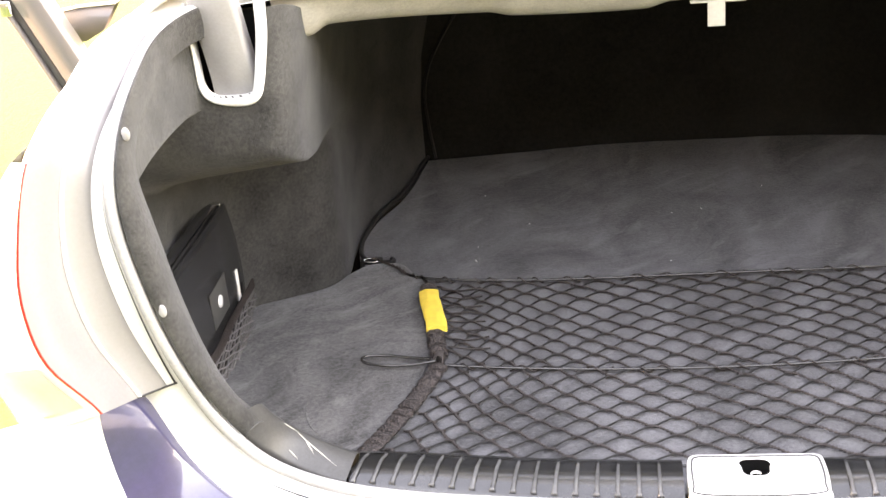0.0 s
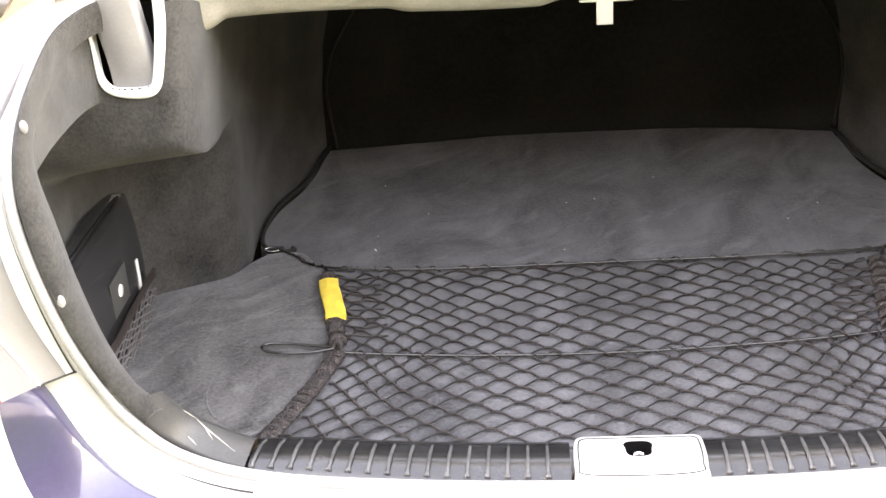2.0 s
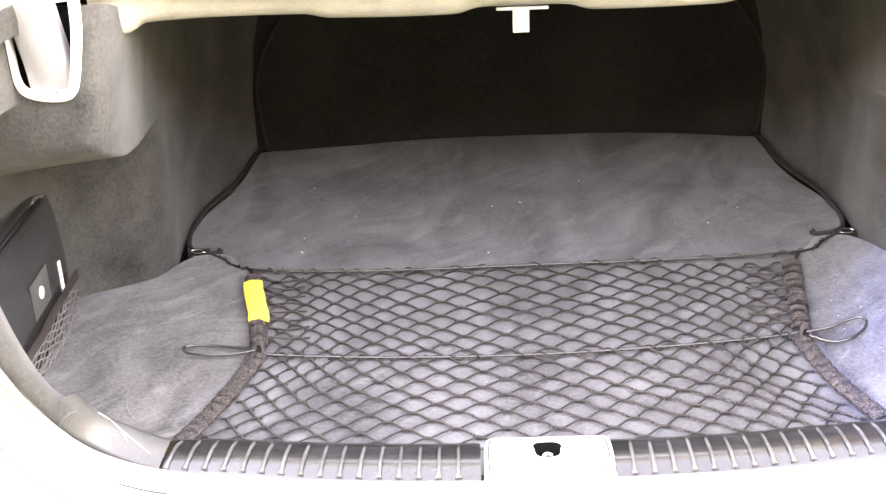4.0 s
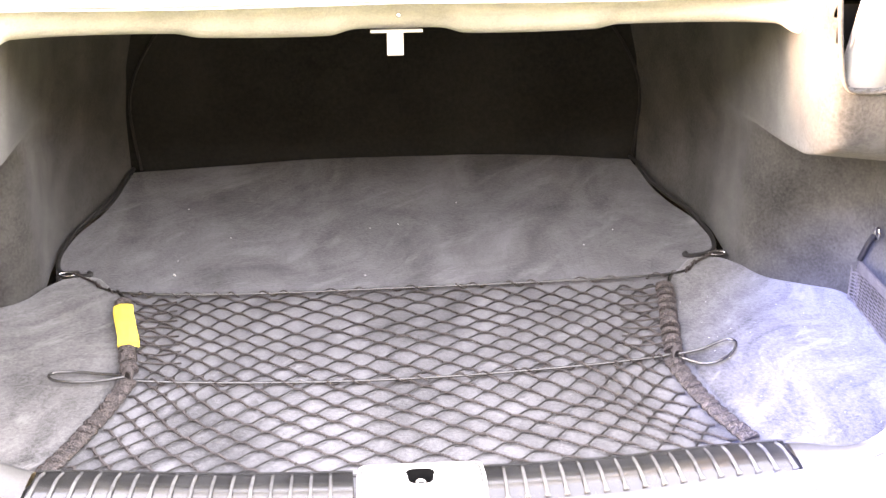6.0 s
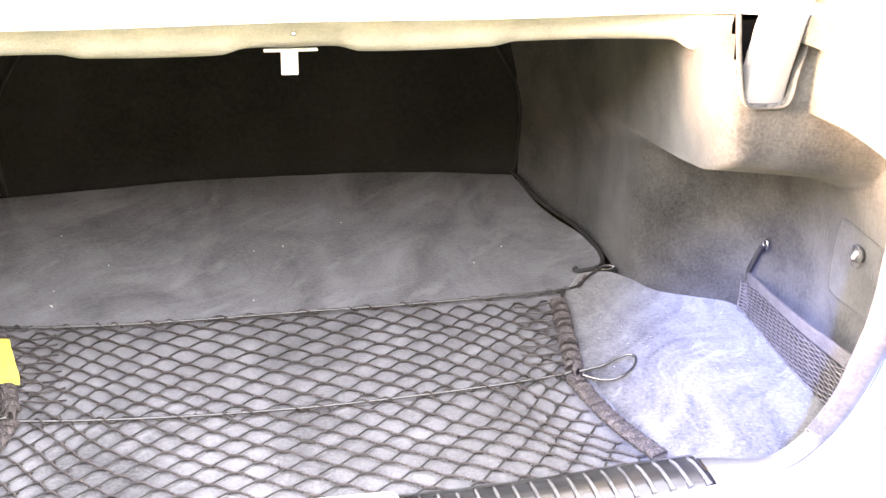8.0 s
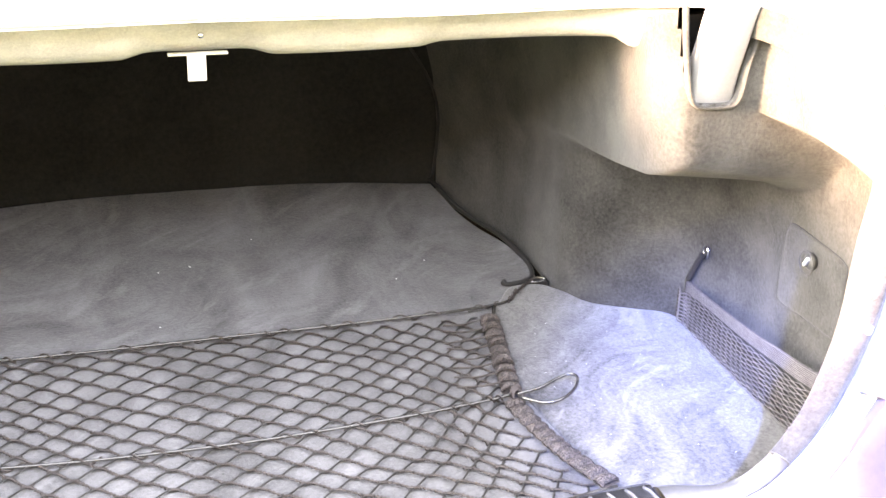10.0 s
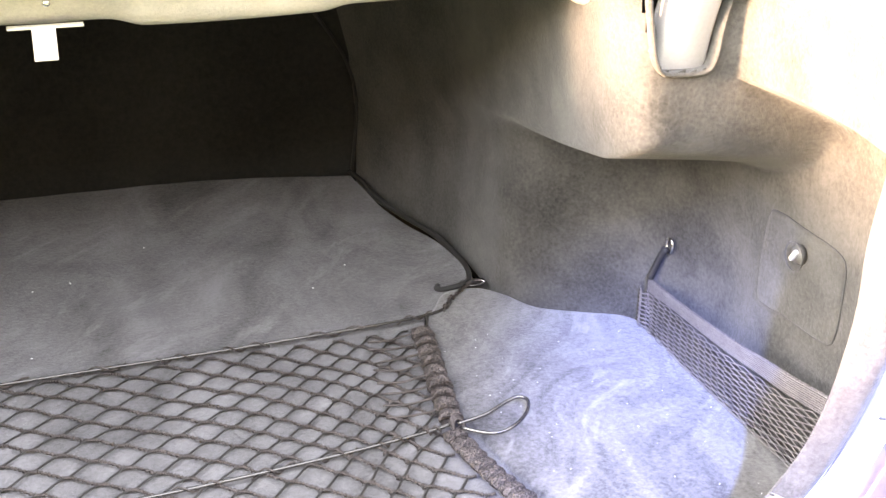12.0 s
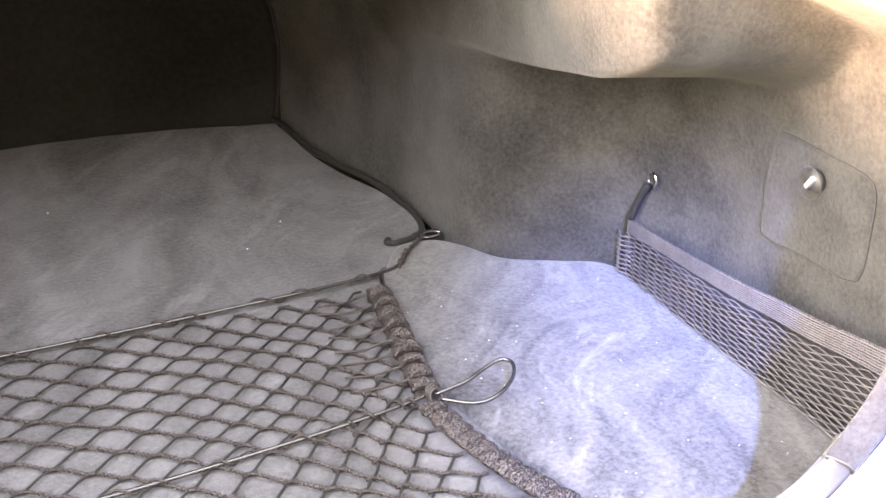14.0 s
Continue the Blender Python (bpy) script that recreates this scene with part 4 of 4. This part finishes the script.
bmesh.ops.transform(bm, matrix=Matrix.Translation((0.683, 0.231, 0.210)) @ Matrix.Rotation(-math.pi / 2, 4, "Y"), verts=bm.verts)
under(part("fastener", bm, M_DULL, None, "grey plastic turn fastener"), hatch)
bm = box(0.6755, 0.680, -0.0024, 0.0024, -0.0072, 0.0072, 0.001)
bmesh.ops.transform(bm, matrix=Matrix.Translation((0, 0.231, 0.210)) @ Matrix.Rotation(0.6, 4, "X"), verts=bm.verts)
under(part("grip", bm, M_TAB), hatch)

# ---------------------------------------------------------------- black case behind the left pocket
case = thing("zip_case", (-0.66, 0.33, 0.01), "black leatherette zip case standing behind the net pocket", "case")
rows = []
for i in range(25):
    q = i / 24
    y = 0.14 + 0.325 * q
    top = 0.200 - 0.008 * q
    xi, xo = -0.648, -0.684
    pr = [(xi, 0.012), (xi + 0.004, top * 0.25), (xi + 0.006, top * 0.5), (xi + 0.003, top * 0.78), (xi - 0.001, top - 0.018), (xi - 0.004, top - 0.004), (xi - 0.009, top), (xi - 0.013, top - 0.005), (xi - 0.018, top - 0.005), (xi - 0.021, top), (xo + 0.006, top + 0.001), (xo, top - 0.01), (xo - 0.001, top * 0.5), (xo, 0.012)]
    e = min(1, q / 0.06, (1 - q) / 0.06)
    sq = 0.75 + 0.25 * math.sqrt(max(0.0, 1 - (1 - e) ** 2))
    rows.append([(-0.666 + (p[0] + 0.666) * sq, y, 0.012 + (p[1] - 0.012) * (0.93 + 0.07 * sq)) for p in spline(pr, 30)])
bm = loft(rows, False, True)
bm.verts.ensure_lookup_table()
bm.faces.new([bm.verts[k] for k in range(30)])
bm.faces.new([bm.verts[24 * 30 + k] for k in range(30)])
under(part("body", bm, M_LEATHER), case)
under(part("zip", tube(spline([(-0.6635, 0.145, 0.197), (-0.6635, 0.30, 0.193), (-0.6635, 0.455, 0.188)], 30), 0.0022, 6), M_PIPING), case)
under(part("zip_pull", box(-0.670, -0.657, 0.448, 0.458, 0.188, 0.194, 0.001), M_CHROME), case)
bm = bmesh.new()
bmesh.ops.create_cone(bm, segments=24, radius1=0.0085, radius2=0.008, depth=0.002, cap_ends=True)
bmesh.ops.transform(bm, matrix=Matrix.Translation((-0.6405, 0.335, 0.105)) @ Matrix.Rotation(math.pi / 2, 4, "Y"), verts=bm.verts)
under(part("badge", bm, M_WHITE, None, "round white badge"), case)
under(part("badge_plate", box(-0.6424, -0.6412, 0.30, 0.37, 0.080, 0.130, 0.0004), M_DULL), case)
under(part("label_strip", box(-0.6440, -0.6408, 0.416, 0.424, 0.062, 0.108, 0.0006), M_WHITE), case)

# ---------------------------------------------------------------- car body outside the opening
car = thing("car_rear", (0, -0.05, -0.66), "white sedan's rear end with its boot open", "car")


def lamp_scale(i):
    """How far the lamp's surround still stands proud, from the bumper up to the shelf."""
    return interp(i, [(31, 1.05), (36, 1.24), (41, 1.20), (45, 1.02), (51, 0.82), (57, 0.58), (62, 0.42)])


def corner_sheet(s, i0, i1, section, wide=None):
    """Sweeps a section along the corner; steps past the red edge also shrink with wide(i)."""
    rows = []
    for i in range(i0, i1):
        p, o, r = STATIONS[i]
        k, g = lamp_scale(i), wide(i) if wide else 1.0
        row = [p + o * (a * k + da * g) + r * (b * k + (db * g if db > -0.1 else -0.09 * g)) + Vector((0, max(0.0, -0.1 - db), 0)) for a, b, da, db in section]
        rows.append([(s * q.x, q.y, q.z) for q in row])
    return loft(rows)


def corner(s):
    """Lamp surround, tail lamp and flank beside the opening."""
    # facets carry their shade as grey; the ridge between keeps the white paint
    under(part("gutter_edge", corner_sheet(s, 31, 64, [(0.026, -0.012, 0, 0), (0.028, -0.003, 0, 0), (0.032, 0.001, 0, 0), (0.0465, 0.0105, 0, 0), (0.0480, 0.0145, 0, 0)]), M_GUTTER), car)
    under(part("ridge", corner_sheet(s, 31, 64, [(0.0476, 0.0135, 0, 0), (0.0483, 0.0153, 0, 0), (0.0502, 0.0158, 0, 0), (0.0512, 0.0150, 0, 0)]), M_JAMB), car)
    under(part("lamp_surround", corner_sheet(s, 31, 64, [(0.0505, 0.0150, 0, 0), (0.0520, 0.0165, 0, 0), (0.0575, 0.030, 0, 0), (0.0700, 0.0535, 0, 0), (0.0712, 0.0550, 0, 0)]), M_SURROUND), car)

    def wide(i):
        return interp(i, [(31, 1.2), (39, 1.1), (44, 0.55), (50, 0.15), (62, 0.06)])
    lamp = under(part("tail_lamp", corner_sheet(s, 31, 50, [(0.0735, 0.0555, 0, 0), (0.0735, 0.0555, 0.012, -0.001), (0.0735, 0.0555, 0.05, -0.014), (0.0735, 0.0555, 0.09, -0.05), (0.0735, 0.0555, 0.12, -0.095)], wide), M_CLEAR, None, "clear and red tail lamp"), car)
    part("red_edge", corner_sheet(s, 31, 50, [(0.0712, 0.0545, 0, 0), (0.0718, 0.0558, 0, 0), (0.0724, 0.0562, 0, 0), (0.0731, 0.0556, 0, 0)]), M_RED, lamp, "thin red edge of the lamp lens")
    part("amber_lens", corner_sheet(s, 32, 37, [(0.0735, 0.0558, 0.008, 0.0005), (0.0735, 0.0558, 0.03, -0.006), (0.0735, 0.0558, 0.05, -0.012), (0.0735, 0.0558, 0.085, -0.043)], wide), M_AMBER, lamp, "amber turn signal lens")
    under(part("quarter_panel", corner_sheet(s, 49, 72, [(0.071, 0.0545, 0, 0), (0.073, 0.0555, 0, 0), (0.076, 0.053, 0.01, -0.004), (0.080, 0.03, 0.03, -0.03), (0.085, 0.0, 0.05, -0.2), (0.09, 0.0, 0.05, -0.9)], wide), M_PAINT), car)
    under(part("flank", corner_sheet(s, 31, 50, [(0.0735, 0.0555, 0.12, -0.095), (0.0735, 0.0555, 0.128, -0.14), (0.0735, 0.0555, 0.14, -0.4), (0.0735, 0.0555, 0.14, -0.9)], wide), M_PAINT), car)
    # fine gaps: along the jamb, and across it to the lamp surround
    p, o, r = STATIONS[31]
    line = [p + o * a + r * b for a, b in ((0.018, -0.003), (0.026, -0.003), (0.0305, -0.001), (0.036, 0.003), (0.043, 0.008), (0.0500, 0.0135), (0.0530, 0.0165))]
    line = [(s * q.x, q.y, q.z) for q in line]
    under(part("panel_gap", tube(line, 0.0011, 5), M_RUBBER), car)
    line = [p + o * (0.020 - 0.004 * k / 15) + r * -0.0038 for k, (p, o, r) in enumerate(STATIONS[31:47])]
    under(part("panel_gap", tube([(s * q.x, q.y, q.z) for q in line], lambda q: 0.0010 * (1.05 - q), 5), M_RUBBER), car)
    line = [p + o * 0.024 + r * -0.0025 for p, o, r in STATIONS[14:25]]
    under(part("panel_gap", tube([(s * q.x, q.y, q.z) for q in line], lambda q: 0.0014 * (1.02 - q), 5), M_RUBBER), car)


for s in (-1, 1):
    corner(s)


def step_width(i):
    """How far out the film reaches."""
    return interp(i, [(0, 0.143), (16, 0.148), (24, 0.135), (29, 0.100), (32, 0.078), (34, 0.074)])


# bumper, with a dark protective film along its step
rows, film = [], []
for s, order in ((-1, range(32, -1, -1)), (1, range(1, 33))):
    for i in order:
        p, o, r = STATIONS[i]
        w = step_width(i)

        def at(a, b):
            q = p + o * a + r * b
            return (s * q.x, q.y, q.z)
        a0 = interp(i, [(0, 0.080), (12, 0.070), (18, 0.058), (22, 0.056), (26, 0.056), (30, 0.057), (32, 0.061)])
        ext = interp(i, [(0, 0.0), (18, 0.01), (32, 0.20)])
        lift = interp(i, [(12, 0.0), (24, 0.012), (32, 0.046)])
        film.append([at(a0 - 0.002, -0.010), at(a0, -0.002 + lift * 0.3), at(a0 + 0.003, lift * 0.4), at(a0 * 0.5 + w * 0.5, lift * 0.75), at(w, lift)])
        out = [at(w, lift - 0.0005), at(w + 0.006, lift + 0.001), at(w + 0.03, lift - 0.001), at(w + 0.08 + ext * 0.4, lift - 0.018), at(w + 0.12 + ext * 0.7, lift - 0.06)]
        q = Vector(at(w + 0.15 + ext, lift - 0.12))
        rows.append(out + [tuple(q), (q.x * 1.01, q.y - 0.006, q.z - 0.10), (q.x * 1.01, q.y + 0.0, q.z - 0.30), (q.x, q.y + 0.05, min(q.z - 0.32, -0.42))])
bumper = under(part("bumper", loft(rows), M_PAINT), car)
part("step_film", loft(film), M_STEP, bumper, "dark glossy film on the bumper step")
# deck below the rear window
bm = bmesh.new()
rows = []
for i in range(61):
    x = -0.66 + 1.32 * i / 60
    y0, z0 = shelf_y(x) - 0.03, shelf_z(x) + 0.052
    bow = 0.012 * (1 - (x / 0.66) ** 2)
    rows.append([(x, y0 - 0.002, z0 + 0.012), (x, y0 + 0.02, z0 + 0.030), (x, y0 + 0.06, z0 + 0.034), (x, y0 + 0.075, z0 + 0.055 + bow), (x, y0 + 0.20, z0 + 0.10 + bow), (x, y0 + 0.45, z0 + 0.20 + bow)])
loft(rows, bm=bm)
under(part("rear_deck", bm, M_PAINT), car)
# raised boot lid carried by the hinge arms
bm = bmesh.new()
rows = []
for i in range(31):
    x = -0.66 + 1.32 * i / 30
    rows.append([(x, 0.33, 0.66), (x, 0.36, 0.80), (x, 0.42, 1.0), (x, 0.45, 1.15), (x, 0.45, 1.19), (x, 0.50, 1.19), (x, 0.49, 1.0), (x, 0.43, 0.8), (x, 0.38, 0.66)])
loft(rows, False, True, bm)
under(part("boot_lid", bm, M_PAINT), car)

# ---------------------------------------------------------------- outdoors
bm = bmesh.new()
rows = [[(x, y, -0.66 + 0.01 * noise.noise((x * 0.4, y * 0.4, 0))) for y in (-400, -120, -40, -12, -6, -3, -1, 0, 1, 3, 6, 12, 40, 120, 400)] for x in (-400, -120, -40, -12, -6, -3, -1.9, -1, 0, 1, 2, 3, 6, 12, 40, 120, 400)]
loft(rows, bm=bm)
tagged(part("ground", bm, M_GRASS), "bright sunlit lawn reaching the horizon", "ground", kind="structure")

# unseen walls added behind and beside the car to keep low sky light out
bm = box(-14, 14, -7.3, -7.0, -0.70, 4.6, 0.02)
tagged(part("sky_block_wall", bm, M_RENDER), "plain dark wall, unseen, added to block the low sky", "wall", kind="structure")
for s in (-1, 1):
    bm = box(s * 14 - 0.15, s * 14 + 0.15, -7.0, -0.5, -0.70, 1.9, 0.02)
    tagged(part("sky_block_wall", bm, M_RENDER), "plain dark wall, unseen, added to block the low sky", "wall", kind="structure")

# made-up head and stand for the added blue spot, behind the walk
stand = thing("added_lamp", (LAMP_AT.x, LAMP_AT.y, -0.66), "unseen lamp on a thin black stand, added for the blue patch", "lamp")
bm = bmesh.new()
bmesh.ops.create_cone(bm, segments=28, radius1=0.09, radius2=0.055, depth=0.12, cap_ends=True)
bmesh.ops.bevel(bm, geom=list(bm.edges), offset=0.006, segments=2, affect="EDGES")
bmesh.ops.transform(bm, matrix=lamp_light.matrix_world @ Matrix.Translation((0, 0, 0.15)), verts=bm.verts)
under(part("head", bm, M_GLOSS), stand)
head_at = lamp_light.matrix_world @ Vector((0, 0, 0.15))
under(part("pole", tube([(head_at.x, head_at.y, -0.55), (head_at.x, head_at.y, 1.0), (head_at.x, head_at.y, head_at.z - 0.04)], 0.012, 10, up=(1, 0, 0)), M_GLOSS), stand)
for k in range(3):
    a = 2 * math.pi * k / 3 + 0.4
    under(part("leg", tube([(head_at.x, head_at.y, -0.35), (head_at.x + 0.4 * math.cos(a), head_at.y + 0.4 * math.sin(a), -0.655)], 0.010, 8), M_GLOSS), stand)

# edge of the open rear door beyond the flank
door = thing("open_car_door", (-1.25, 1.22, -0.1), "grey edge of an open car door with a black rubber seal", "door")
axis = Vector((-0.40, 0.0, 0.92)).normalized()
side = Vector((axis.z, 0, -axis.x))
foot = Vector((-1.115, 1.2, 0.04))


def bar(name, a, b, y0, y1, mat, length=0.75):
    """A slanted rounded strip of the door's edge, from a to b across it."""
    rows = []
    for k in range(9):
        c = foot + axis * length * k / 8
        ring = [(a, y0), (a + 0.003, y0 - 0.003), (b - 0.003, y0 - 0.003), (b, y0), (b, y1), (a, y1)]
        rows.append([tuple(c + side * u + Vector((0, v, 0))) for u, v in ring])
    return under(part(name, loft(rows, False, True), mat), door)


bar("edge_panel", -0.012, 0.040, 0.0, 0.05, M_SILVER)
bar("rubber_seal", -0.030, -0.012, 0.006, 0.05, M_RUBBER)
bar("outer_skin", -0.040, -0.030, 0.0, 0.05, M_SILVER)
latch_hole = box(-1.272, -1.25, 1.193, 1.199, 0.285, 0.315, 0.003)
under(part("latch", latch_hole, M_CHROME), door)
bm = bmesh.new()
rows = [[(-1.20, 1.30, 0.262), (-1.16, 1.30, 0.268), (-1.085, 1.30, 0.272)], [(-1.20, 1.30, 0.20), (-1.16, 1.30, 0.20), (-1.12, 1.30, 0.22)], [(-1.20, 1.33, 0.20), (-1.16, 1.33, 0.20), (-1.12, 1.33, 0.22)], [(-1.20, 1.33, 0.262), (-1.16, 1.33, 0.268), (-1.085, 1.33, 0.272)]]
under(part("inner_trim", loft(rows, True), M_SILVER), door)
under(part("trim_edge", tube([(-1.20, 1.30, 0.266), (-1.16, 1.30, 0.271), (-1.085, 1.30, 0.274)], 0.003, 6), M_WHITE), door)

# lint on the mats
bm = bmesh.new()
grit = random.Random(11)
spots = [(-0.34, 0.64), (0.30, 0.70), (-0.05, 0.62)] + [(grit.uniform(-0.42, 0.42), grit.uniform(0.58, 0.95)) for _ in range(7)]
for k, (x, y) in enumerate(spots):
    z = mat_top(x, y) + 0.0012 if abs(x) < 0.4 or y > 0.58 else 0.0090
    a = grit.uniform(0, 3.1)
    d = Vector((math.cos(a), math.sin(a), 0)) * (0.001 if k % 5 else 0.0024)
    tube([Vector((x, y, z)) - d, Vector((x, y, z + 0.0006)), Vector((x, y, z)) + d], 0.0005 if k else 0.0013, 5, False, bm)
for k in range(45):
    # fine pale fluff scattered over the side mat
    x, y = grit.uniform(0.40, 0.645), grit.uniform(0.13, 0.52)
    a = grit.uniform(0, 3.1)
    d = Vector((math.cos(a), math.sin(a), 0)) * grit.uniform(0.0003, 0.0009)
    tube([Vector((x, y, 0.0083)) - d, Vector((x, y, 0.0086)), Vector((x, y, 0.0083)) + d], grit.uniform(0.00013, 0.00028), 4, False, bm)
tagged(part("lint", bm, M_WHITE), "specks of pale lint on the velour mats", "lint", kind="stuff")
